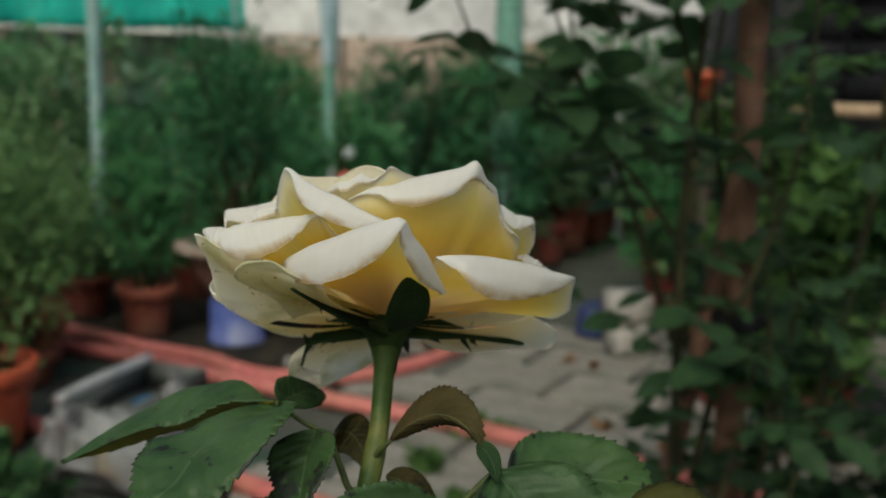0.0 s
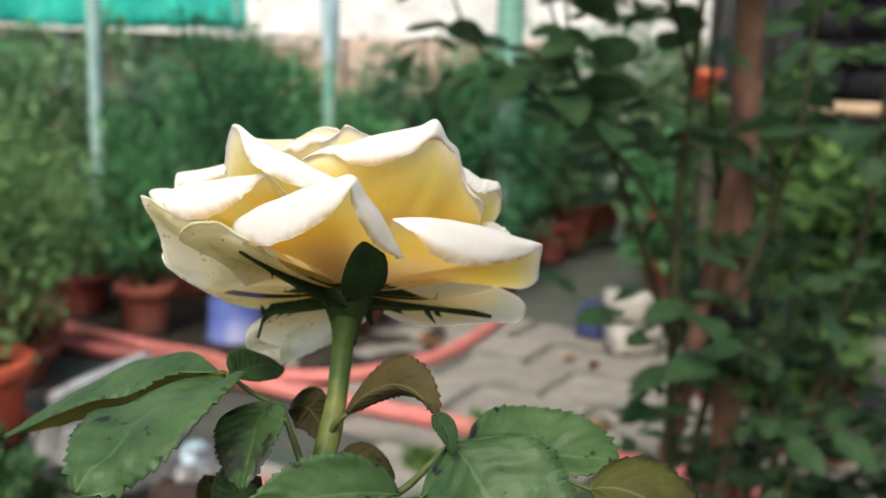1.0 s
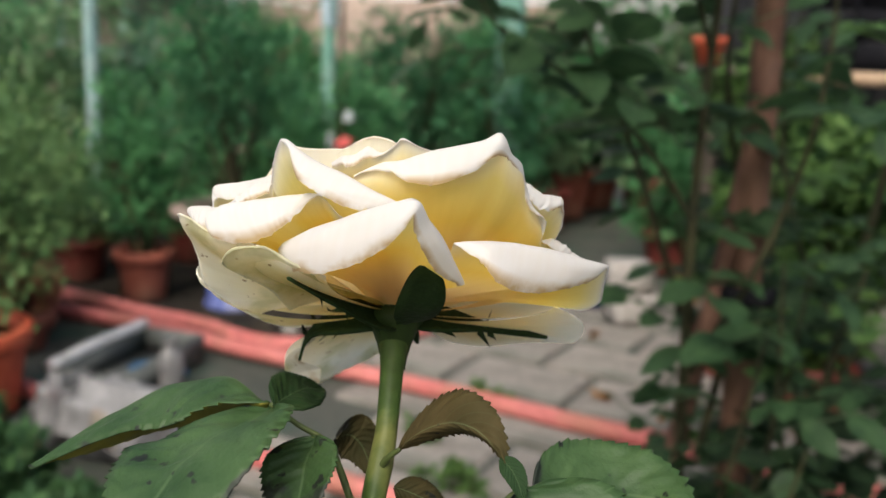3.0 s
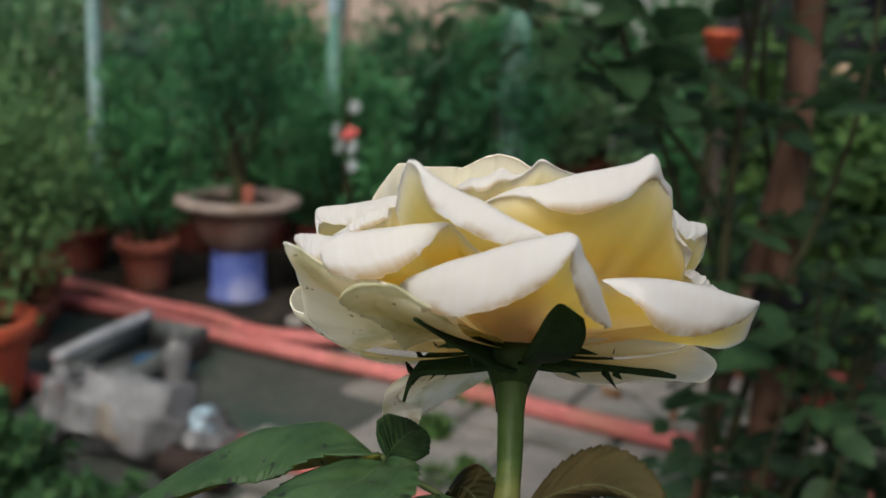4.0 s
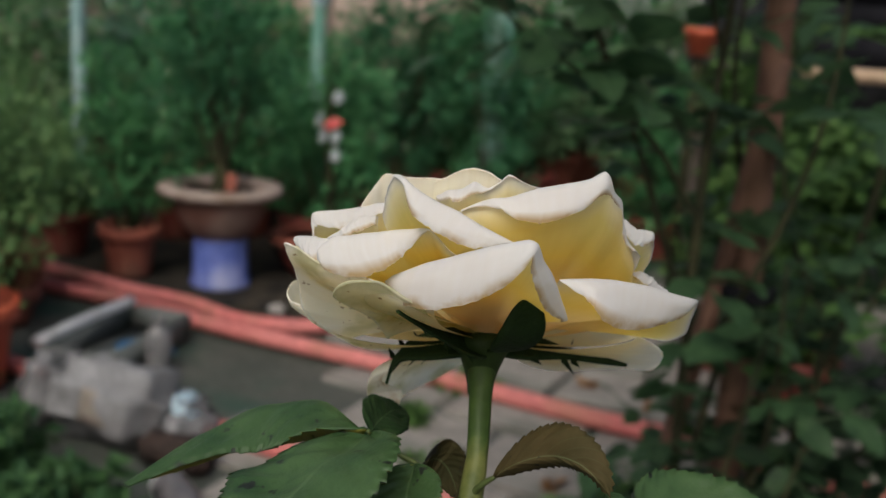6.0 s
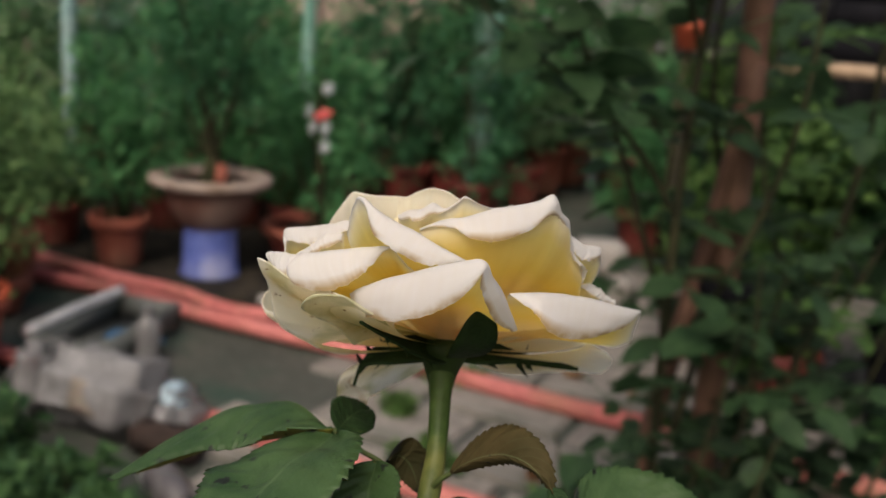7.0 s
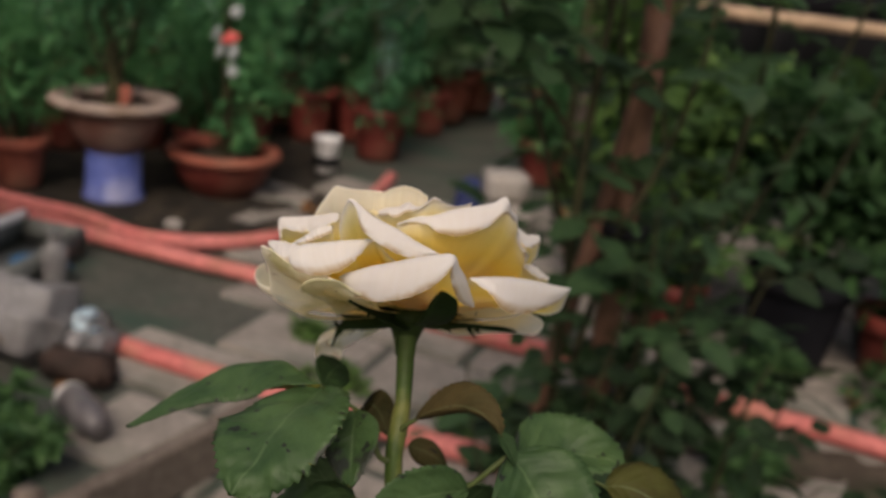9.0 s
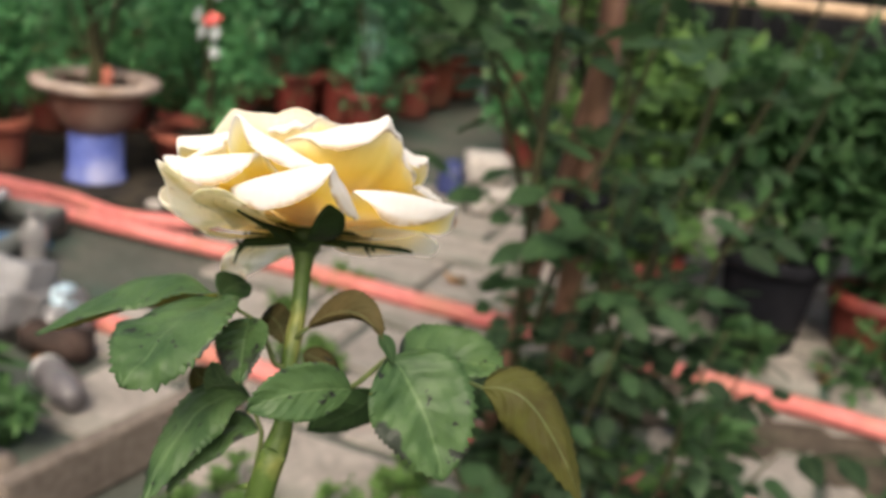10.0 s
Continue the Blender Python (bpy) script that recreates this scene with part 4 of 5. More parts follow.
potted((0.70, 1.78, 0), (0.06, 0.078, 0.13, RED_POT), [(0, 0, 0.22, 0.11, 0.1, 0.08), (0.0, 0.02, 0.34, 0.12, 0.1, 0.1), (0.02, 0.02, 0.47, 0.1, 0.1, 0.1)], 1100, (0.05, 0.022), BUSH_PALE, "yellow-green plant in a dark red pot", 151, 6, "plants by the table")
potted((0.78, 2.02, 0), (0.07, 0.09, 0.24, ORANGE_POT), [(0.0, 0, 0.36, 0.13, 0.12, 0.1), (0.0, 0, 0.50, 0.13, 0.12, 0.1)], 1000, (0.05, 0.02), BUSH, "green plant in a tall orange pot", 152, 6, "plants by the table")
potted((1.16, 1.62, 0), (0.07, 0.09, 0.14, RED_POT), [(0.0, 0, 0.24, 0.16, 0.14, 0.1), (0.02, 0.02, 0.38, 0.18, 0.14, 0.13), (0.02, 0.02, 0.54, 0.14, 0.13, 0.12)], 1700, (0.05, 0.018), BUSH, "green plant in a dark red pot", 153, 6, "plants by the table")
potted((1.45, 1.95, 0), (0.09, 0.11, 0.18, BLACK), [(0.0, 0, 0.30, 0.2, 0.15, 0.12), (-0.06, -0.05, 0.48, 0.2, 0.15, 0.13)], 1700, (0.055, 0.02), BUSH, "dark green plant in a black pot", 154, 6, "plants by the table")
potted((0.62, 2.05, 0), (0.06, 0.08, 0.12, RED_POT), [(0.0, 0, 0.2, 0.11, 0.1, 0.07), (0.03, 0.0, 0.33, 0.11, 0.1, 0.1), (0.05, 0, 0.48, 0.1, 0.1, 0.12), (0.04, 0, 0.64, 0.1, 0.1, 0.1)], 1300, (0.045, 0.018), BUSH_PALE, "yellow-green shrub in a red pot", 155, 6, "plants by the table")
tb_thing = thing("garden_table", (1.45, 2.62, 0), "rough garden table with a raw pine board edge", "table")
part("tabletop", block(1.5, 0.62, 0.024, 0.003), GREY_WOOD, tb_thing).matrix_basis = pose(0, 0, 0.648)
part("edge_board", block(1.5, 0.022, 0.032, 0.003), BOARD, tb_thing, "raw pine edge board").matrix_basis = pose(0, -0.3225, 0.641)
for x in (-0.7, 0.7):
    for y in (-0.26, 0.26):
        part("leg", block(0.05, 0.05, 0.647, 0.003), GREY_WOOD, tb_thing).matrix_basis = pose(x, y, 0)
crate = thing("dark_crate", (1.55, 2.68, 0.673), "dark slatted crate standing on the garden table", "crate")
for z in (0.0, 0.085, 0.17, 0.255):
    part("slat", block(1.1, 0.016, 0.07, 0.003), BLACK, crate).matrix_basis = pose(0, -0.18, z)
    part("slat", block(1.1, 0.016, 0.07, 0.003), BLACK, crate).matrix_basis = pose(0, 0.18, z)
for x in (-0.54, 0.54):
    for y in (-0.163, 0.163):
        part("corner_post", block(0.03, 0.017, 0.33, 0.003), BLACK, crate).matrix_basis = pose(x, y, 0)
teal = thing("teal_bottle", (1.02, 1.86, 0), "translucent teal bottle pushed upside down onto a cane", "bottle")
part("cane", tube([(0, 0, 0), (0, 0, 0.3), (0, 0, 0.54)], [0.006, 0.006], 8, 3), CANE, teal)
part("bottle_wall", lathe([(0.010, 0.46), (0.013, 0.48), (0.028, 0.50), (0.030, 0.54), (0.029, 0.585), (0.02, 0.597), (0, 0.597)], 22), GREEN_POLE, teal)
opot = thing("post_pot", (0.66, 2.62, 0), "orange pot stood on a thin dark post", "pot")
part("post", block(0.025, 0.025, 0.67, 0.004), CANE, opot)
part("pot", lathe([(0.030, 0.6715), (0.043, 0.728), (0.048, 0.730), (0.048, 0.746), (0.041, 0.746), (0.034, 0.680), (0, 0.679)], 26), ORANGE_POT, opot)

# ---- stakes and the rose bush behind ----
stake = thing("wooden_stake", (0.309, 0.945, 0), "reddish wooden garden stake tied to a bush", "stake")
part("stake", tube([(0, 0, 0), (-0.012, -0.004, 0.3), (-0.022, -0.01, 0.62), (-0.032, -0.015, 1.0)], [0.0165, 0.0158, 0.015, 0.0145], 9, 8, rough=0.05, seed=2), WOOD, stake)
stake2 = thing("wooden_stake", (0.215, 0.955, 0), "thin split wooden stake leaning against the other", "stake")
part("stake", tube([(0, 0, 0), (0.025, -0.006, 0.3), (0.052, -0.016, 0.5), (0.075, -0.03, 0.70)], [0.0115, 0.011, 0.0105, 0.009], 7, 6, rough=0.07, seed=3), WOOD, stake2)
tie = part("tie", lathe([(0.026, 0), (0.030, 0.006), (0.030, 0.016), (0.026, 0.02), (0.026, 0)], 18, 0.05), BLACK, stake)
tie.matrix_basis = pose(-0.016, -0.006, 0.46)


def compound_leaf(count, length, width, seed, round_=1.0):
    """A rose leaf: a thin stalk with paired leaflets and one at the end, joined."""
    rnd = random.Random(seed)
    vs, fs, uv = [], [], []

    def add(m, v, f, w):
        o = len(vs)
        vs.extend([tuple(m @ Vector(p)) for p in v])
        fs.extend([tuple(i + o for i in q) for q in f])
        uv.extend(w)

    stalk = length * (0.7 + 0.85 * (count // 2))
    for k in range(6):
        x0, x1 = stalk * k / 6, stalk * (k + 1) / 6
        add(Matrix(), [(x0, -0.0008, 0), (x0, 0.0008, 0), (x1, 0.0008, 0), (x1, -0.0008, 0), (x0, 0, -0.0013), (x1, 0, -0.0013)], [(0, 3, 2, 1), (0, 4, 5, 3), (1, 2, 5, 4)], [(0, 0.5)] * 6)
    for k in range(count // 2 * 2 + 1):
        side = 0 if k == count // 2 * 2 else (1 if k % 2 else -1)
        s = rnd.uniform(0.8, 1.1)
        v, f, w = leaf_grid(length * s, width * s * round_, rnd.uniform(0.04, 0.22), rnd.uniform(0.05, 0.25), 0.02, 14, 2, 0.03, seed * 7 + k, 0.95, 0.72)
        at = stalk if not side else length * (0.6 + 0.85 * (k // 2))
        add(pose(at, 0, 0, rnd.uniform(-25, 25), rnd.uniform(-12, 25), side * rnd.uniform(55, 80)), v, f, w)
    return with_uv("leaf", vs, fs, uv)


BUSH_LEAF = rose_leaf_surface("bush_rose_leaf", (0.044, 0.094, 0.038), (0.024, 0.058, 0.025), False, thin=0.42)
# darker copy of BUSH_LEAF: shade low in the bush is put into the colour
BUSH_LEAF_SHADED = rose_leaf_surface("bush_rose_leaf_shaded", (0.014, 0.032, 0.014), (0.009, 0.020, 0.009), False, rough=0.7, spec=0.15)
BUSH_LEAF_PALE = rose_leaf_surface("bush_rose_leaf_pale", (0.075, 0.15, 0.04), (0.045, 0.105, 0.03), False, thin=0.42)
leaf_kinds = []
for k in range(8):
    me = compound_leaf((3, 5, 5, 7)[k % 4], (0.037, 0.033, 0.041, 0.029)[k % 4], (0.024, 0.021, 0.026, 0.019)[k % 4], 200 + k)
    me.materials.append(BUSH_LEAF_PALE if k == 7 else BUSH_LEAF)
    me.polygons.foreach_set("use_smooth", [True] * len(me.polygons))
    leaf_kinds.append(me)
# leaves for the low shoots, in the colour with the shade in it
shaded_kinds = []
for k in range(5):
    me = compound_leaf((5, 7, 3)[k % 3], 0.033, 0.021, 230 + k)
    me.materials.append(BUSH_LEAF_SHADED)
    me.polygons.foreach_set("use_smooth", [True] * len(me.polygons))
    shaded_kinds.append(me)


def bush(name, at, canes, label, seed, every=0.036, start=0.2, kinds=leaf_kinds, size=1.2):
    """Canes (points, base radius) with compound leaves set round them."""
    ob = thing(name, at, label, "rose bush", "rose bushes")
    rnd = random.Random(seed)
    for points, r, *own in canes:
        step = own[0] if own else every
        cane = part("cane", tube(points, [r, r * 0.85, r * 0.6, r * 0.35], 8, 8, rough=0.05, seed=seed), CANE, ob)
        line = catmull(points, 24)
        gone, last = 0.0, rnd.uniform(0, step)
        total = sum((b - a).length for a, b in zip(line, line[1:]))
        turn = rnd.uniform(0, 360)
        for a, b in zip(line, line[1:]):
            gone += (b - a).length
            if gone - last > step and gone > total * start:
                last = gone + rnd.uniform(-0.3, 0.3) * step
                turn += 137 + rnd.uniform(-25, 25)
                lf = new("leaf", rnd.choice(kinds))
                lf.parent = cane
                s = size * rnd.uniform(0.75, 1.2)
                lf.matrix_basis = pose(*b, 0, 0, turn) @ pose(0, 0, 0, rnd.uniform(-20, 20), rnd.uniform(-35, 25), 0) @ Matrix.Scale(s, 4)
    return ob


bush("rose_bush", (0.235, 0.89, 0), [
    ([(0.01, -0.01, 0), (-0.005, 0.0, 0.3), (-0.018, -0.01, 0.57), (-0.01, 0, 0.75), (0.01, 0.01, 1.0)], 0.0062, 0.036),
    ([(-0.018, -0.01, 0.55), (-0.07, -0.02, 0.62), (-0.14, -0.04, 0.675), (-0.21, -0.05, 0.72), (-0.25, -0.06, 0.80)], 0.0030, 0.026),
    ([(-0.10, -0.03, 0.65), (-0.13, -0.01, 0.72), (-0.15, 0.0, 0.78), (-0.15, 0.01, 0.86)], 0.0022, 0.030),
    ([(-0.012, 0, 0.70), (-0.05, -0.02, 0.78), (-0.12, -0.04, 0.84), (-0.16, -0.05, 0.92)], 0.0026, 0.030),
    ([(-0.004, 0, 0.4), (0.05, -0.01, 0.52), (0.09, 0.0, 0.66), (0.10, 0.02, 0.84)], 0.004),
    ([(0.02, 0.03, 0.3), (0.06, 0.08, 0.5), (0.03, 0.1, 0.7), (0.06, 0.12, 0.95)], 0.0045),
    ([(-0.01, 0.03, 0.45), (-0.06, 0.08, 0.6), (-0.11, 0.12, 0.72), (-0.13, 0.15, 0.9)], 0.004),
    ([(0.0, 0.03, 0.1), (0.02, 0.10, 0.25), (0.03, 0.12, 0.4), (0.0, 0.13, 0.52)], 0.004),
    ([(0.0, -0.03, 0.05), (0.03, -0.04, 0.2), (0.07, -0.03, 0.35), (0.06, -0.04, 0.52)], 0.004),
    ([(0.05, 0.04, 0.05), (0.06, 0.03, 0.2), (0.09, 0.02, 0.33), (0.10, 0.0, 0.5)], 0.004),
    ([(0.0, 0.0, 0.05), (-0.05, -0.02, 0.13), (-0.08, 0.0, 0.2), (-0.10, 0.04, 0.3)], 0.003),
], "tall rose bush with dark canes and oval leaves", 5, 0.052, size=1.25)
bush("rose_bush", (0.50, 1.18, 0), [
    ([(0, 0, 0), (-0.01, 0.01, 0.3), (0.02, 0.0, 0.55), (0.03, 0.01, 0.72), (0.02, 0.02, 0.98)], 0.0075),
    ([(0, 0, 0.3), (0.06, 0.02, 0.42), (0.12, 0.03, 0.56), (0.16, 0.02, 0.72), (0.18, 0.02, 0.9)], 0.005),
    ([(0, 0, 0.35), (-0.06, 0.02, 0.46), (-0.09, 0.05, 0.6), (-0.1, 0.06, 0.78)], 0.0045),
    ([(0.0, 0.02, 0.05), (-0.05, 0.06, 0.2), (-0.08, 0.1, 0.32), (-0.12, 0.12, 0.45)], 0.004),
    ([(0.1, 0.05, 0.3), (0.2, 0.08, 0.45), (0.26, 0.1, 0.62), (0.3, 0.1, 0.85)], 0.0045),
    ([(0.0, 0.1, 0.02), (-0.02, 0.16, 0.25), (-0.04, 0.2, 0.5), (-0.02, 0.22, 0.85)], 0.005),
], "rose bush with brown canes beside the wooden stakes", 6, 0.044)
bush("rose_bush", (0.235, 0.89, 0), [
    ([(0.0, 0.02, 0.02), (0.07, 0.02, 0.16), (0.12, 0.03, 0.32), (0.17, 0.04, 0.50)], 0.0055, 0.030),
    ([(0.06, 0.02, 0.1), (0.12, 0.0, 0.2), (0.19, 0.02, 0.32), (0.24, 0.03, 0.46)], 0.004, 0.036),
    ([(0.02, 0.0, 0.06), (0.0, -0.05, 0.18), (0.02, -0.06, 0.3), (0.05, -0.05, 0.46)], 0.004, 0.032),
], "dense rose shoots round the stakes, shade in most leaf colours", 15, kinds=shaded_kinds + leaf_kinds[1:3])
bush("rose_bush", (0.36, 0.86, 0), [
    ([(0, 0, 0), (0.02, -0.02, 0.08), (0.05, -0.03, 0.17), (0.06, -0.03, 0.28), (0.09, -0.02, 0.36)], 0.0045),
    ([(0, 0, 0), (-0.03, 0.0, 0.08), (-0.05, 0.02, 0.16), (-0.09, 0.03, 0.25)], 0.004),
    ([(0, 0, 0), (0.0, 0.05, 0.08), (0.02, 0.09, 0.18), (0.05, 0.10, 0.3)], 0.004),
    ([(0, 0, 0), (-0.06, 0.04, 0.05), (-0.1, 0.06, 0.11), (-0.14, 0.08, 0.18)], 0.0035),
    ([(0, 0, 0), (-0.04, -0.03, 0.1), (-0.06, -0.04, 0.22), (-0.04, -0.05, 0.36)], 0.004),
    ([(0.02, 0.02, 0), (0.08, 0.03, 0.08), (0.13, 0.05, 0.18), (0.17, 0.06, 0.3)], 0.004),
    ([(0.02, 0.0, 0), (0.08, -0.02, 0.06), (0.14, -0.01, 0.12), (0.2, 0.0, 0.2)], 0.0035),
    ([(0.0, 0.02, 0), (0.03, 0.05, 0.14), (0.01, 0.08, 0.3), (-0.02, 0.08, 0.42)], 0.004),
], "low rose bush growing at the foot of the stakes, shade in most leaf colours", 9, 0.047, kinds=shaded_kinds + leaf_kinds[5:8])

# ---- the rose ----
HEART = Vector((-0.0148, 0.2455, 0.6345))
rose = thing("rose_plant", (0.0, 0.23, 0.0), "cream-yellow rose in full bloom on a green stem", "rose")
ROOT = Vector((0.0, 0.23, 0.0))


def here(p):
    return Vector(p) - ROOT


stem = part("stem", tube([here(p) for p in ((-0.0148, 0.2455, 0.6320), (-0.0148, 0.2385, 0.6235), (-0.0150, 0.2295, 0.6123), (-0.0159, 0.2250, 0.6048), (-0.0170, 0.2185, 0.5975), (-0.0168, 0.2040, 0.5860), (-0.0187, 0.1990, 0.5775), (-0.0221, 0.1940, 0.5660), (-0.0360, 0.1860, 0.5000), (-0.0300, 0.1900, 0.3500), (-0.0120, 0.2100, 0.1600), (0.0000, 0.2300, 0.0000))],
                         [0.0042, 0.0029, 0.0026, 0.0030, 0.0028, 0.0030, 0.0042, 0.0045, 0.0046, 0.0050, 0.0055, 0.006], 16, 12), STEM, rose)
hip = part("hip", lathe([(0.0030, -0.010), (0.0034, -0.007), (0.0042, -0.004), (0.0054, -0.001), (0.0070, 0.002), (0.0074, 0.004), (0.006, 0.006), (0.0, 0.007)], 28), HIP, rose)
hip.matrix_basis = Matrix.Translation(here(HEART)) @ pose(0, 0, 0, -12) @ pose(0, 0, -0.003)


def along(rows, run, u):
    """The station at u from 0 to 1 along a row of stations, run: the way gone up to each."""
    s = u * run[-1]
    i = max(k for k in range(len(rows) - 1) if run[k] <= s + 1e-6 or k == 0)
    t = (s - run[i]) / (run[i + 1] - run[i])
    p, q = rows[i], rows[i + 1]
    o, n = rows[max(0, i - 1)], rows[min(len(rows) - 1, i + 2)]
    h1, h2, h3, h4 = 2 * t ** 3 - 3 * t * t + 1, t ** 3 - 2 * t * t + t, -2 * t ** 3 + 3 * t * t, t ** 3 - t * t
    g = run[i + 1] - run[i]
    k0 = 0.8 * g / (run[i + 1] - run[max(0, i - 1)])
    k1 = 0.8 * g / (run[min(len(rows) - 1, i + 2)] - run[i])
    return [h1 * p[j] + h2 * (q[j] - o[j]) * k0 + h3 * q[j] + h4 * (n[j] - p[j]) * k1 for j in range(len(p))]


def petal(rim, hem=None, belly=(24, -2), bulge=4.0, mat=None, seed=0, frill=0.3):
    """One petal, in millimetres round the flower's heart: stations (bearing, r, z) along its fold and along the free edge of the margin that is
    turned outward there; bearing 0 towards the path, right positive. belly: how low and wide it leaves the heart."""
    NU, NB, NR = 72, 18, 12
    hem = hem or [(az, r + 0.25, z - 0.35) for az, r, z in rim]
    both = [(*p, *q) for p, q in zip(rim, hem)]
    run = [0.0]
    for p, q in zip(both, both[1:]):
        run.append(run[-1] + math.hypot((q[0] - p[0]) * 0.7, q[1] - p[1], q[2] - p[2]))
    vs, uv, fs = [], [], []
    rows = NB + NR + 1

    def at(az, r, z):
        a = radians(az)
        return Vector((r * math.sin(a), -r * math.cos(a), z))

    for i in range(NU + 1):
        u = i / NU
        az, rm, zm, az2, r2, z2 = along(both, run, u)
        n1 = noise.noise(Vector((u * 5.2 + seed * 3.1, seed * 1.7, 0.0)))
        n2 = noise.noise(Vector((u * 11.0 + seed * 5.3, seed, 4.0)))
        n3 = noise.noise(Vector((u * run[-1] * 0.75 + seed * 2.3, seed, 9.0)))
        zm += frill * (0.7 * n1 + 0.5 * n2)
        rm += frill * 0.7 * n2
        p0, p1, p2, p3 = (2.0, 1.2), belly, (rm + bulge, zm * 0.55 + 0.25 * belly[1]), (rm, zm)
        body = []
        for k in range(NB + 1):
            t = k / NB
            w0, w1, w2, w3 = (1 - t) ** 3, 3 * t * (1 - t) ** 2, 3 * t * t * (1 - t), t ** 3
            q, h = (w0 * p0[j] + w1 * p1[j] + w2 * p2[j] + w3 * p3[j] for j in (0, 1))
            crease = frill * 0.8 * noise.noise(Vector((u * 6 + seed, t * 2.5, seed * 2.0))) * t * (1 - t) * 3
            body.append(at(az, q + crease, h - crease * 0.4))
        top, end = at(az, rm, zm), at(az2, r2, z2)
        drop = end - top
        size = drop.length
        out = at(az, 1, 0)
        rise = (top - body[-3]).normalized()
        crest = min(1.6, size * 0.35)
        c1 = top + rise * crest + out * crest * 0.7 + drop * 0.12
        c2 = end - drop * 0.38 + out * min(3.2, size * 0.30)
        edge = end + Vector((0.3 * n2, 0, 0.55 * n3 + 0.5 * n2)) * min(1.0, size * 0.3 + 0.3) + out * 0.3 * n3
        for k in range(1, NR + 1):
            t = k / NR
            p = top * (1 - t) ** 3 + c1 * (3 * t * (1 - t) ** 2) + c2 * (3 * t * t * (1 - t)) + edge * t ** 3
            body.append(p + out * min(0.5, size * 0.06) * noise.noise(Vector((u * 9 + seed, t * 3, 2.0 + seed))) * math.sin(math.pi * t))
        for k, p in enumerate(body):
            vs.append(p * 0.001)
            uv.append((u * 2 - 1, 0.72 * k / NB if k <= NB else 0.72 + 0.28 * ((k - NB) / NR)))
    for i in range(NU):
        for k in range(rows - 1):
            o = i * rows + k
            fs.append((o, o + rows, o + rows + 1, o + 1))
    ob = mesh_object("petal", with_uv("petal", [tuple(v) for v in vs], fs, uv), mat or PETAL, hip)
    ob.matrix_basis = Matrix.Translation((0, 0, 0.003))
    return ob


def bow(az, r, z, left, right):
    """Fold and hem of a plain petal: tip bearing, r, z; left, right: (degrees to that end, its r, its z, turned length)."""
    rim = [(az - left[0], left[1], left[2]), (az - left[0] * 0.5, (r + left[1]) / 2, z * 0.7 + left[2] * 0.3), (az, r, z),
           (az + right[0] * 0.5, (r + right[1]) / 2, z * 0.7 + right[2] * 0.3), (az + right[0], right[1], right[2])]
    drop = (0.3, left[3], (left[3] + right[3]) * 0.3, right[3], 0.3)
    return rim, [(a, q + 0.3 * d, h - d) for (a, q, h), d in zip(rim, drop)]


# outer ring, drooping
petal([(-102, 48, 12.5), (-95.8, 49.5, 11.8), (-91.2, 49.8, 9.5), (-87.6, 48.1, 7.5), (-82.2, 44.3, 6.9)],
      None, (26, -3), 2, PETAL_OUTER, seed=4)
petal([(-186, 30, -7), (-176, 39, -11), (-166, 41.5, -16), (-152, 40, -20), (-138, 37, -22), (-126, 34, -21.5), (-114, 31.5, -17), (-106, 29, -12), (-98, 20, -6)],
      [(-185, 30, -7.3), (-175, 39, -11.4), (-165, 41.6, -16.5), (-151, 39, -20.5), (-138, 34, -22), (-128, 26, -20), (-124, 24, -15.5), (-108, 26.5, -12.5), (-98, 20, -6.5)], (14, -3), 1, PETAL_STAINED, seed=6, frill=0.5)
petal([(-122.3, 22.5, -4.1), (-104.7, 27.6, -4.2), (-93.6, 32.2, -2.7), (-84.1, 39, 1.5), (-78.3, 44.5, 5.6)],
      None, (24, -5), 1, PETAL_STAINED, seed=3)
petal([(-84.9, 33.5, -1.5), (-77, 40.1, 2.6), (-70.9, 45.9, 7.2), (-68, 48.1, 13.8), (-64.3, 50.8, 18.9), (-61.1, 53.8, 22.7), (-55.3, 52.7, 21.8), (-48.7, 51.5, 19.3), (-41.3, 47.9, 17.1), (-35.6, 45.5, 16.5), (-28.5, 42.1, 13), (-21.5, 35.5, 10.5)],
      None, (20, 4), 1, PETAL_STAINED, seed=2, frill=0.8)
petal([(-55, 27.9, 1.8), (-47.9, 35.8, 7), (-46, 43.1, 9.8), (-45.6, 48.6, 12.4), (-41.6, 49.5, 14.9), (-35.3, 47.8, 16.3), (-28.4, 44.9, 14.3), (-21.9, 39.9, 10.7)],
      None, (12, 7), -1, PETAL_SPOILT, seed=33, frill=1.6)
petal([(94.4, 39.4, 4.2), (98.8, 45.5, 1.6), (100.7, 48.4, -0.6), (104.2, 49, -3.7), (105.9, 47.3, -5.6), (110.8, 42.3, -5.9), (117.2, 35, -6.6), (122.3, 26.2, -7.6), (129.4, 18.9, -6.8), (134.7, 12.8, -4.4)],
      None, (17, -3), 1, PETAL_OUTER, seed=1, frill=0.5)
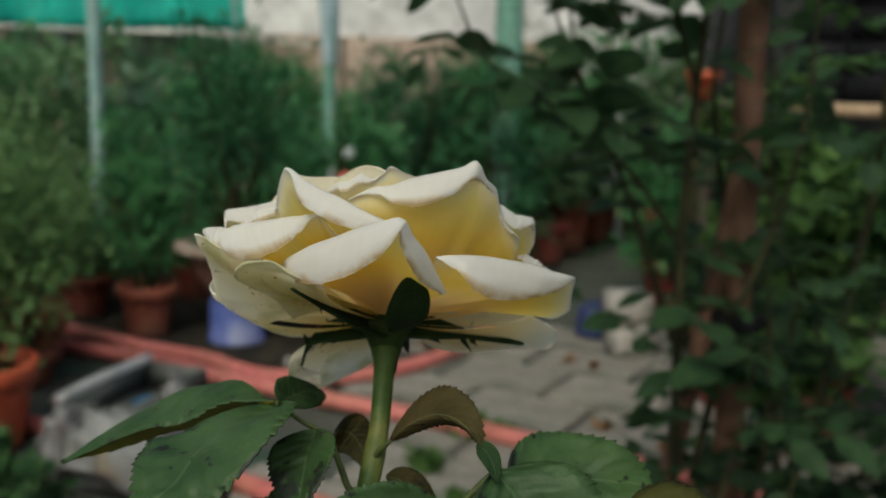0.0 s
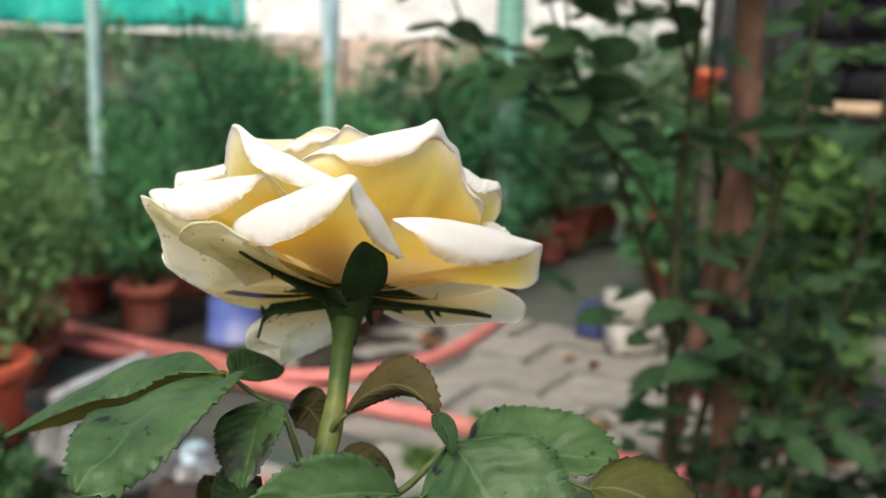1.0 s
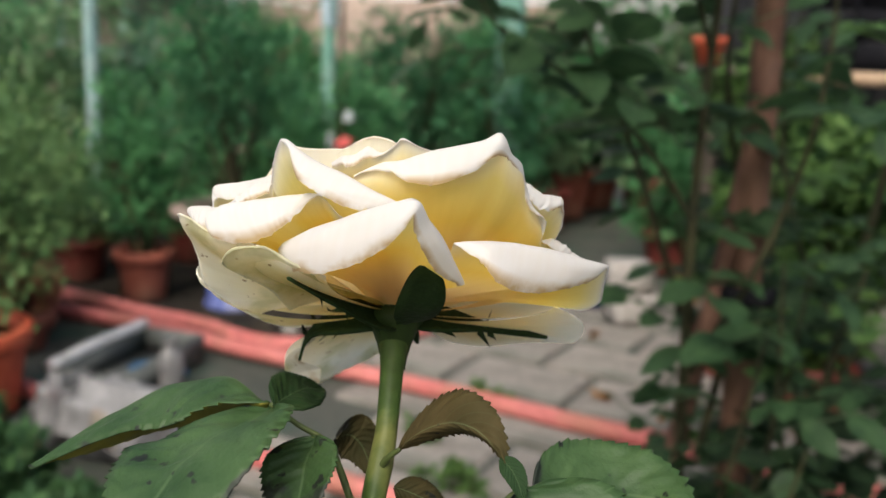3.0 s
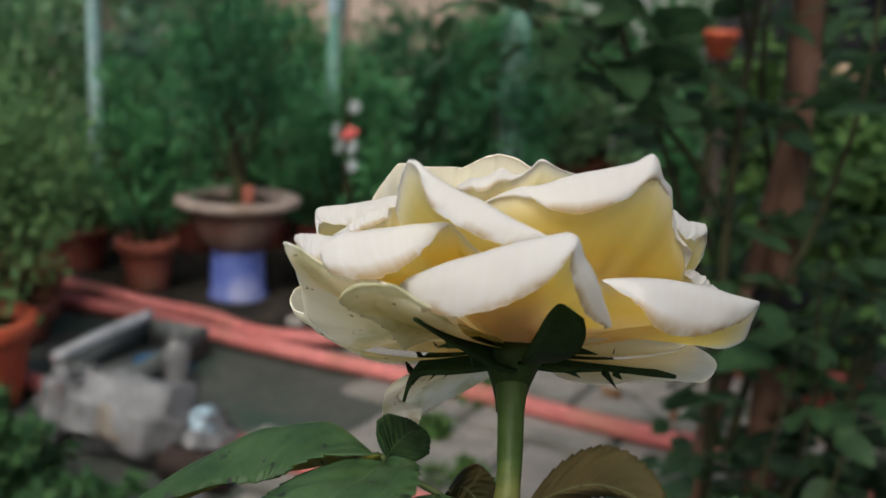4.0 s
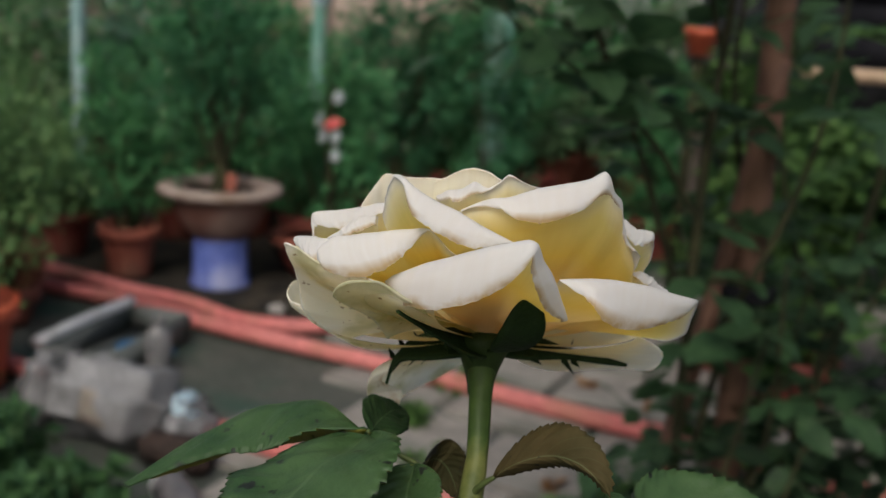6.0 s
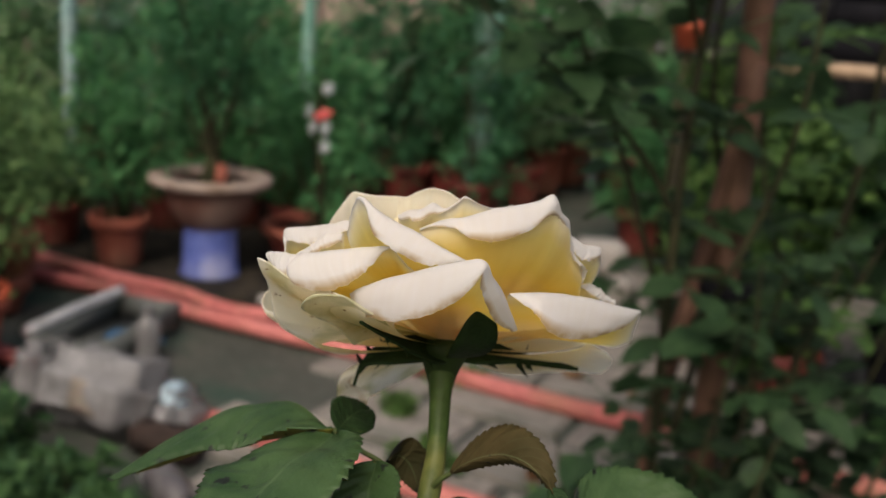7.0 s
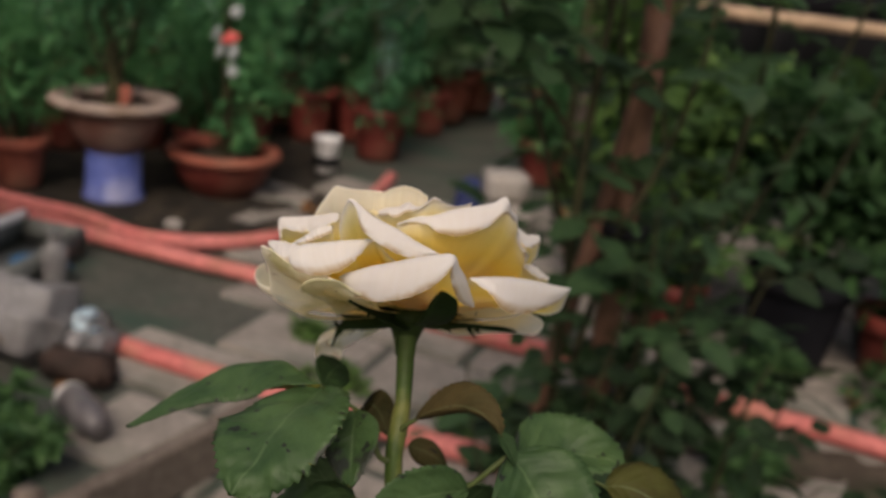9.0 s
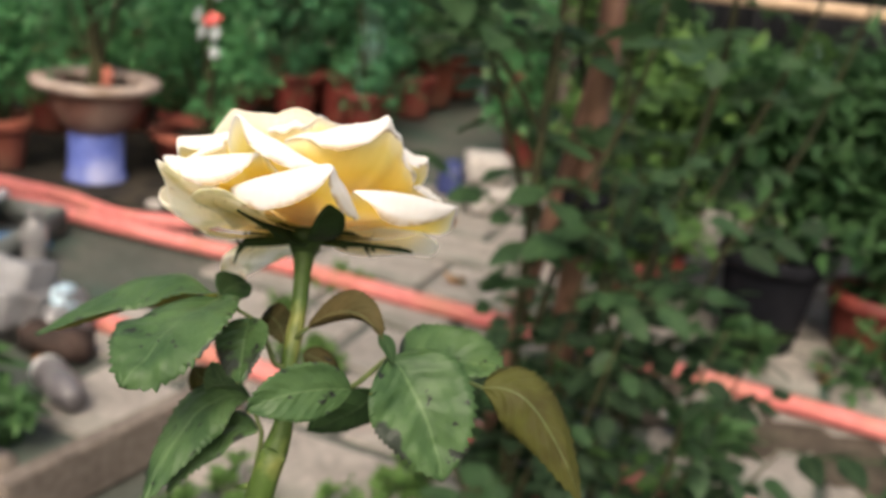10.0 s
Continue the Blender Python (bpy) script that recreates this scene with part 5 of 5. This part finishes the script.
# second ring
petal([(23.8, 33.9, 18.8), (27.1, 34.8, 19.1), (34.3, 36.3, 19.3), (45.1, 38.3, 19.3), (56.1, 41.3, 18.5), (68.1, 45.6, 16.6), (74.6, 49, 15.5), (78.7, 51.1, 14.8), (82, 50.6, 10.8), (87.7, 50, 5.9), (92.4, 47.3, 3.6), (96.8, 42.2, 3.8)],
      [(23.2, 34.8, 18.6), (28.5, 38.7, 16.2), (30.2, 41.6, 13.2), (35.5, 41.8, 10.1), (48.1, 41.9, 8.5), (62.1, 44.9, 9.6), (72, 48.5, 11.5), (77.5, 50.9, 14.1), (81.4, 50.4, 10.7), (87.1, 49.8, 5.8), (91.8, 47, 3.5), (96.2, 41.9, 3.7)], (10, 7), -3, seed=7)
petal([(-39.7, 37.7, 15.9), (-31.7, 38.8, 18.3), (-22, 39.9, 20.8), (-12.9, 41, 22.8), (-4.7, 43.1, 24.8), (2.6, 45, 26.4), (6.2, 46.3, 27.1), (8.5, 46, 26.3), (11.8, 42.9, 22.8), (16.7, 39.7, 19.5), (22.9, 35.8, 14.7), (30.3, 32.4, 9.8)],
      [(-38.5, 38.3, 15.3), (-31.1, 40.9, 11.8), (-23.2, 42.4, 11.1), (-15.1, 43.5, 11.7), (-5.9, 45.7, 14), (0.8, 47.5, 17.5), (4.9, 48.7, 21.2), (6.4, 48.8, 23.4), (7.2, 46.4, 20.9), (9.5, 43.6, 17.3), (15.6, 38.4, 12.4), (27, 33.7, 9.5)], (7, 9), -4, seed=8)
petal([(-49.6, 50.9, 19.8), (-48.8, 50.1, 22.7), (-47.1, 48.5, 24.7), (-42.3, 44.6, 25.8), (-35.1, 40.4, 27), (-28, 37.4, 27.7), (-24.8, 36.4, 27.8), (-20.8, 36.4, 25.9), (-17.1, 36.6, 23.8), (-13.8, 37.1, 22.4)],
      [(-48.6, 51.4, 19.5), (-45.6, 51.5, 17.9), (-41.5, 49.4, 16.6), (-35, 46.4, 17.5), (-30.2, 44, 20.2), (-27.8, 40.7, 23.8), (-24.7, 37.4, 27.4), (-20.5, 36.8, 25.7), (-16.9, 37.1, 23.6), (-13.6, 37.6, 22.2)], (6, 11), -6, seed=9)
petal([(-61.9, 51, 23.5), (-59.9, 49.8, 24.2), (-55.7, 47.9, 24.3), (-50.9, 46, 23.6)],
      [(-58.6, 51.8, 22), (-54.6, 51.8, 21), (-50.1, 51.5, 19.2), (-48.8, 47, 22.8)], (24, 4), 2, seed=20)
petal([(-70.4, 44.8, 23.8), (-74.4, 44.6, 26.7), (-75.6, 44.4, 29.2), (-72.8, 40.5, 30.3), (-68.8, 36, 31.2), (-62.3, 32.2, 32.2), (-55.9, 30.3, 33.2)],
      [(-69.1, 44.9, 23.6), (-71.7, 44.6, 26.6), (-71.4, 43.9, 26.9), (-67.2, 41.4, 26.4), (-61.9, 38.2, 27.1), (-55.3, 35.1, 29.4), (-53, 31.6, 31.7)], (20, 6), 1, seed=10, frill=0.4)
petal([(-58, 45.3, 23.8), (-54.8, 41.6, 26.6), (-51.6, 38.7, 29.4), (-48.4, 36.1, 29.9)],
      [(-56.5, 45.3, 23.8), (-50.6, 43.3, 25), (-48, 41.1, 26.3), (-46.2, 37.6, 28.3)], (18, 8), 1, seed=22)
petal([(58.7, 30.8, 35.8), (64.6, 32.7, 33.2), (71.9, 35.3, 30.7), (77.7, 37.7, 30.5), (81.3, 39.6, 29.7), (82.8, 40, 27), (85.6, 39.5, 23.5), (86.9, 37.4, 19.4)],
      [(56.2, 32.3, 32.3), (59.9, 33.9, 30.4), (65.5, 36.1, 27.7), (71.7, 38.2, 27.2), (78.4, 39.7, 28.1), (81.4, 40, 26.2), (84.2, 39.5, 23.1), (85.4, 37.3, 19)], (10, 14), 0, seed=11, frill=0.7)
petal([(85.1, 35.2, 20.3), (86.9, 37.2, 20.6), (90, 40.5, 18.8), (92.6, 43.6, 17.2), (94.9, 46.5, 15.3)],
      [(81.8, 34.9, 19.9), (80.6, 36.7, 19.3), (84.2, 39.3, 17.4), (88.6, 42.3, 16), (92.5, 45.7, 14.9)], (24, 2), 1, seed=21, frill=0.6)
# third ring
petal([(-17.8, 28.4, 32.4), (-10.9, 28.5, 33.9), (-4, 29.1, 35), (5, 29.1, 36.2), (14.9, 30, 38.2), (24.9, 32, 39.7), (34.8, 34.1, 41.4), (40, 35.2, 43), (46.7, 35, 38.9), (54.6, 34.6, 36.9), (60, 34, 32.7), (65.9, 34.3, 28.3), (73.6, 35.4, 23.8), (76.8, 34.9, 18.5)],
      [(-16.9, 29.3, 32.3), (-9.5, 30.4, 33.6), (0.1, 32, 32.7), (6, 33.2, 31.2), (13.8, 34, 30.8), (20.1, 35.1, 31.6), (29.2, 36.6, 34.5), (35.7, 37, 37.5), (43.4, 35.8, 37.7), (50.8, 34.8, 35), (56.1, 34.1, 31.4), (62.8, 35, 27.1), (69.6, 37.3, 24.6), (75, 34.8, 18.4)], (13, 9), 4, seed=14, frill=0.5)
petal([(-37.7, 41.7, 29.7), (-36.2, 42.1, 34.6), (-33.9, 42.2, 38.8), (-31.5, 41.6, 38.7), (-26.5, 40.8, 36.1), (-20.1, 39.4, 33.6), (-13.3, 39.1, 31.7), (-4.9, 39.1, 28.8), (1.7, 39.5, 26.7), (4.3, 39.6, 26)],
      [(-37.2, 42.1, 29.5), (-35.9, 42.6, 34.5), (-33.5, 42.6, 38.4), (-30, 42.7, 36.3), (-27.3, 43.3, 31.9), (-22.7, 43.4, 28.9), (-16.3, 42.7, 26.3), (-8.4, 41.9, 24.6), (-1.6, 41.5, 25.1), (3.9, 40.1, 25.9)], (6, 13), -3, seed=15)
# towards the heart
petal([(-78, 33.7, 30.5), (-79.1, 31.8, 34.2), (-80.2, 29.5, 37.7), (-81.6, 27.3, 40.4), (-77.6, 23.2, 40.1), (-68, 16, 40.2), (-46.3, 11.6, 39.5), (-18.5, 10.5, 38.7)],
      None, (14, 8), 1, PETAL_PALE, seed=17, frill=0.5)
petal([(-31.9, 27.1, 35.1), (-26.1, 26.7, 36.1), (-18.4, 26.3, 37), (-12, 26.6, 38.8), (-6, 26.1, 37.9), (-0.5, 26, 39.5), (3.3, 27, 41.1), (9.8, 26.4, 39.9), (19.5, 25.5, 38.8), (34.9, 24.4, 40.1)],
      [(-28.2, 28.4, 34.6), (-23.7, 29.5, 34.4), (-17.5, 29.9, 34.4), (-13.3, 29.3, 35.7), (-6.6, 27.7, 37), (-0.7, 27, 39), (3, 28, 40.6), (9.5, 26.9, 39.7), (19, 25.9, 38.5), (34.1, 24.8, 39.8)], (6, 15), 0, seed=18, frill=0.5)
petal([(-58.8, 17.4, 39), (-42.3, 14.9, 41.6), (-27, 13.5, 42.9), (-11.8, 12.3, 42.3), (6.9, 12.1, 40.2)],
      None, (8, 10), 1, PETAL_PALE, seed=19)
# far side
petal(*bow(165, 44, 4, (45, 42, 2, 4), (45, 42, 2, 4)), (26, -2), 2, PETAL_OUTER, 5)
petal(*bow(128, 42, 6, (30, 41, 5, 3), (40, 39, 6, 4)), (26, -2), 2, PETAL_OUTER, 25)
petal(*bow(-128, 42, 8, (40, 41, 7, 3), (30, 44, 9, 3)), (26, -2), 2, PETAL_OUTER, 26)
petal(*bow(165, 37, 22, (44, 37, 20, 5), (44, 37, 20, 5)), (26, 2), 2, seed=12)
petal(*bow(-135, 37, 23, (40, 36, 20, 4), (40, 37, 24, 3)), (26, 2), 2, seed=13)
petal(*bow(118, 33, 25, (40, 33, 24, 3), (40, 33, 23, 4)), (22, 3), 2, seed=27)
petal(*bow(178, 29, 29, (44, 29, 27, 3), (44, 29, 28, 3)), (20, 3), 1, PETAL_PALE, 28)
petal(*bow(-128, 29, 30, (40, 29, 28, 2), (36, 30, 29, 2)), (20, 3), 1, PETAL_PALE, 29)
# heart
for k, (az, r, z) in enumerate(((60, 20, 33), (110, 20, 33), (150, 22, 32), (-150, 20, 34), (-62, 18, 34), (-170, 14, 34), (20, 17, 35), (100, 9, 35), (-120, 9, 36), (0, 5, 35))):
    petal(*bow(az, r, z, (50, r * 0.96, z - 2.5, 1.6), (50, r * 0.96, z - 3, 1.2)), (r * 0.25, 14), -1, PETAL_HEART, 30 + k, 0.7)


def sepal(az, pts, width, seed, lobes=3, oval=False, turn=0):
    """A tapering sepal with hair-like side lobes; pts are (r, z) in millimetres."""
    line = catmull([(r, 0, z) for r, z in pts], 24 if oval else 10)
    ct, st = math.cos(radians(turn)), math.sin(radians(turn))
    vs, fs = [], []
    n = len(line)
    for i, p in enumerate(line):
        t = i / (n - 1)
        w = width / 2 * (0.75 + 0.5 * math.sin(math.pi * min(1, t * 1.6))) * (1 - t) ** 0.75 + 0.15
        if oval:
            w = max(1.4 * (1 - t) + 0.1, width / 2 * math.sqrt(max(0.0, 1 - ((t - 0.62) / 0.38) ** 2)))
        for k in range(5):
            u = (k - 2) / 2
            y, h = u * w, 0.3 * w * u * u - 0.15 * w * (1 - abs(u))
            vs.append((p.x + 0.5 * h, y, p.z) if oval else (p.x, y * ct - h * st, p.z + y * st + h * ct))
    for i in range(n - 1):
        for k in range(4):
            o = i * 5 + k
            fs.append((o, o + 5, o + 6, o + 1))
    rnd = random.Random(seed)
    for k in range(lobes * 2):
        i = int(n * rnd.uniform(0.25, 0.8))
        p, s = line[i], 1 if k % 2 else -1
        w = width / 2 * (1 - i / n) ** 0.7
        l = rnd.uniform(1.6, 3.6)
        o = len(vs)
        a, e, h = s * w * 0.8, s * (w + l * 0.8), rnd.uniform(-1.5, 1.5)
        vs += [(p.x - 0.35, a * ct, p.z + a * st), (p.x + 0.35, a * ct, p.z + a * st), (p.x + l * 0.7, e * ct, p.z + e * st + h), (p.x, a * ct, p.z + a * st - 0.5)]
        fs += [(o, o + 1, o + 2), (o + 1, o + 3, o + 2), (o + 3, o, o + 2)]
    me = bpy.data.meshes.new("sepal")
    me.from_pydata([(x * 0.001, y * 0.001, z * 0.001) for x, y, z in vs], [], fs)
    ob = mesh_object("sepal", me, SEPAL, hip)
    ob.matrix_basis = pose(0, 0, 0.003, 0, 0, az - 90)
    ob.modifiers.new("thickness", "SOLIDIFY").thickness = 0.0007
    return ob


sepal(104, [(2, 0), (12, -0.6), (24, -2.0), (40, -4.2)], 8, 1, 3, turn=50)
sepal(-31, [(2, -0.5), (12, 0.6), (24, 4.2), (40, 10.0)], 9, 2, 4, turn=-45)
sepal(-95, [(2, -0.5), (12, -1.8), (19, -3.6), (22.5, -7), (24, -12)], 8, 3, 4, turn=-50)
sepal(17, [(4, -1), (11.5, 0.2), (19.5, 3.0), (24.8, 7.6), (27.4, 14.0)], 11.0, 4, 0, True)
sepal(165, [(2, 0), (8, -1), (15, -4), (20, -8)], 8, 5, 3)


def leaflet(base, ctrl, tip, width, side, parent, material=LEAF, fold=0.18, curl=0.0, seed=0, under=None, low=1.0):
    """A toothed leaflet whose midrib runs base - ctrl - tip; side: the way its breadth lies."""
    rnd = random.Random(seed)
    b, c, t3, s0 = Vector(base), Vector(ctrl), Vector(tip), Vector(side).normalized()
    NX, NY = 76, 6
    bite = {(k, s_): rnd.uniform(0.3, 1.6) for k in range(20) for s_ in (False, True)}
    vs, fs, uv = [], [], []
    cols = 2 * NY + 1
    for i in range(NX + 1):
        t = i / NX
        p = b * (1 - t) ** 2 + c * 2 * t * (1 - t) + t3 * t * t
        d = ((c - b) * (1 - t) + (t3 - c) * t).normalized()
        s = (s0 - d * s0.dot(d)).normalized()
        nrm = d.cross(s)
        if nrm.z < 0:
            nrm = -nrm
        if i == NX // 2:
            up = nrm.dot(d.cross(s)) > 0
        w = width / 2 * max(0.0, math.sin(math.pi * t ** 0.80)) ** 0.72 if 0 < t < 1 else 0.0003
        for j in range(cols):
            u = (j - NY) / NY
            a = abs(u)
            tooth = 0.034 * width * bite[i // 4, u > 0] * ((i % 4) / 3 - 0.35) if a == 1 and 3 < i < NX - 2 else 0.0
            lift = fold * w * a - curl * w * a * a + 0.06 * width * noise.noise(Vector((t * 4 + seed, u * 2, seed * 0.7))) + 0.02 * width * math.sin(t * 40 - a * 7) * (a * (1 - a)) * 2
            q = p + s * math.copysign(w * a * (low if u < 0 else 1.0) + tooth, u) + nrm * lift + d * (tooth * 0.7)
            vs.append(tuple(q - ROOT))
            uv.append((u, t))
    for i in range(NX):
        for j in range(cols - 1):
            o = i * cols + j
            fs.append((o, o + cols, o + cols + 1, o + 1) if up else (o, o + 1, o + cols + 1, o + cols))
    ob = mesh_object("leaflet", with_uv("leaflet", vs, fs, uv), material, parent)
    ob.data.materials.append(under or (LEAF_UNDER if material is LEAF else material))
    sheet = ob.modifiers.new("thickness", "SOLIDIFY")
    sheet.thickness, sheet.material_offset = 0.0003, 1
    return ob


def leaf_stalk(points, r=0.0008):
    return part("leaf_stalk", tube([here(p) for p in points], [r * 1.3, r, r * 0.7], 8, 6), STALK, rose)


# leaf reaching left
a1 = leaf_stalk([(-0.0177, 0.2165, 0.5977), (-0.0215, 0.2175, 0.5986), (-0.0244, 0.2200, 0.6042), (-0.0279, 0.2220, 0.6106), (-0.0350, 0.2230, 0.6145), (-0.0415, 0.2235, 0.6190)])
leaflet((-0.0415, 0.2235, 0.6190), (-0.0625, 0.2517, 0.6258), (-0.0995, 0.2270, 0.5990), 0.028, (0.15, 1, -0.36), a1, fold=-0.58, curl=0.15, seed=1)
leaflet((-0.0415, 0.2235, 0.6190), (-0.0545, 0.1928, 0.6195), (-0.0635, 0.1850, 0.6040), 0.039, (0.96, -0.1, 0.34), a1, fold=0.04, seed=2)
leaflet((-0.0405, 0.2255, 0.6180), (-0.0383, 0.2397, 0.6172), (-0.0340, 0.2550, 0.6115), 0.0125, (0.8, -0.2, -0.55), a1, LEAF_DARK, seed=3, under=LEAF_BRONZE)
leaflet((-0.0300, 0.2170, 0.6145), (-0.0319, 0.2070, 0.6094), (-0.0310, 0.1950, 0.6020), 0.0165, (1, -0.15, 0.2), a1, fold=0.4, seed=4)
leaflet((-0.0272, 0.2320, 0.6076), (-0.0220, 0.2400, 0.6081), (-0.0182, 0.2320, 0.5978), 0.0115, (0.6, 0.2, 0.7), a1, LEAF_BROWN, seed=5)
# curling bronzed leaf
a2 = leaf_stalk([(-0.0160, 0.2235, 0.6040), (-0.0140, 0.2215, 0.6080), (-0.0112, 0.2200, 0.6110)])
leaflet((-0.0112, 0.2200, 0.6110), (0.0020, 0.2052, 0.6315), (0.0112, 0.1985, 0.6185), 0.0140, (-0.1, 0.40, 0.92), a2, LEAF_BRONZE, fold=0.15, curl=0.6, seed=6, low=0.35)
leaflet((0.0100, 0.1990, 0.6192), (0.0136, 0.1970, 0.6185), (0.0150, 0.1940, 0.6120), 0.0048, (0.8, 0.5, 0.3), a2, LEAF_DARK, seed=17)
leaflet((-0.0124, 0.2220, 0.6005), (-0.0055, 0.2220, 0.5990), (0.0007, 0.2220, 0.5939), 0.0085, (0.2, 0.5, 0.8), a2, LEAF_BROWN, curl=0.5, seed=7)
# lower leaf reaching right
a3 = leaf_stalk([(-0.0185, 0.2110, 0.5880), (-0.0074, 0.2050, 0.5963), (0.0030, 0.2000, 0.6004), (0.0144, 0.2000, 0.6119), (0.0197, 0.2060, 0.6077), (0.0359, 0.2060, 0.6037), (0.0460, 0.2000, 0.6028)])
leaflet((0.0144, 0.2000, 0.6119), (0.0267, 0.1893, 0.6033), (0.0334, 0.1815, 0.5798), 0.034, (1, 0.05, -0.12), a3, seed=8)
leaflet((0.0032, 0.1965, 0.6015), (-0.0150, 0.1857, 0.6077), (-0.0276, 0.1800, 0.6013), 0.0175, (0.1, 0.4, 0.85), a3, seed=9)
leaflet((0.0180, 0.2060, 0.6072), (0.0389, 0.2280, 0.6008), (0.0529, 0.2060, 0.6067), 0.026, (0.1, 0.85, 0.3), a3, fold=0.3, seed=10)
leaflet((0.0454, 0.2000, 0.6028), (0.0621, 0.1975, 0.6101), (0.0793, 0.1850, 0.5720), 0.0205, (0.45, 0.5, 0.7), a3, LEAF_OLIVE, fold=0.1, curl=0.4, seed=11)
leaflet((0.0135, 0.2150, 0.5919), (0.0050, 0.2205, 0.5772), (-0.0086, 0.2240, 0.5706), 0.019, (0.3, 0.3, -0.8), a3, LEAF_DARK, seed=12)
# lower leaf reaching left
a4 = leaf_stalk([(-0.0262, 0.1985, 0.5570), (-0.0237, 0.2050, 0.5767), (-0.0253, 0.2080, 0.5822), (-0.0287, 0.2100, 0.5889)])
leaflet((-0.0284, 0.2100, 0.5890), (-0.0470, 0.2150, 0.5925), (-0.0586, 0.1920, 0.5583), 0.025, (-0.55, 0.82, 0.05), a4, curl=0.35, seed=13)
leaflet((-0.0252, 0.2070, 0.5786), (-0.0420, 0.2165, 0.5810), (-0.0522, 0.2000, 0.5590), 0.019, (-0.55, 0.82, 0.05), a4, curl=0.3, seed=14)
leaflet((-0.0380, 0.2220, 0.5852), (-0.0459, 0.2250, 0.5850), (-0.0482, 0.2280, 0.5904), 0.011, (0.5, 0.5, 0.5), a4, LEAF_OLIVE, seed=15)
leaflet((-0.0318, 0.2140, 0.5878), (-0.0385, 0.2180, 0.5881), (-0.0421, 0.2220, 0.5955), 0.013, (0.8, 0.4, 0.4), a4, seed=16)

trnd = random.Random(12)
for k, (x, y, z) in enumerate(((-0.0221, 0.1940, 0.5660), (-0.036, 0.186, 0.50), (-0.034, 0.1875, 0.43), (-0.030, 0.19, 0.35), (-0.0225, 0.1985, 0.26))):
    a = trnd.uniform(0, 6.28)
    th = bmesh.new()
    bmesh.ops.create_cone(th, cap_ends=True, segments=8, radius1=0.0016, radius2=0.0001, depth=0.006)
    part("thorn", th, STEM, rose).matrix_basis = Matrix.Translation(here((x + 0.006 * math.cos(a), y + 0.006 * math.sin(a), z))) @ Vector((math.cos(a), math.sin(a), -0.2)).to_track_quat("Z", "Y").to_matrix().to_4x4()
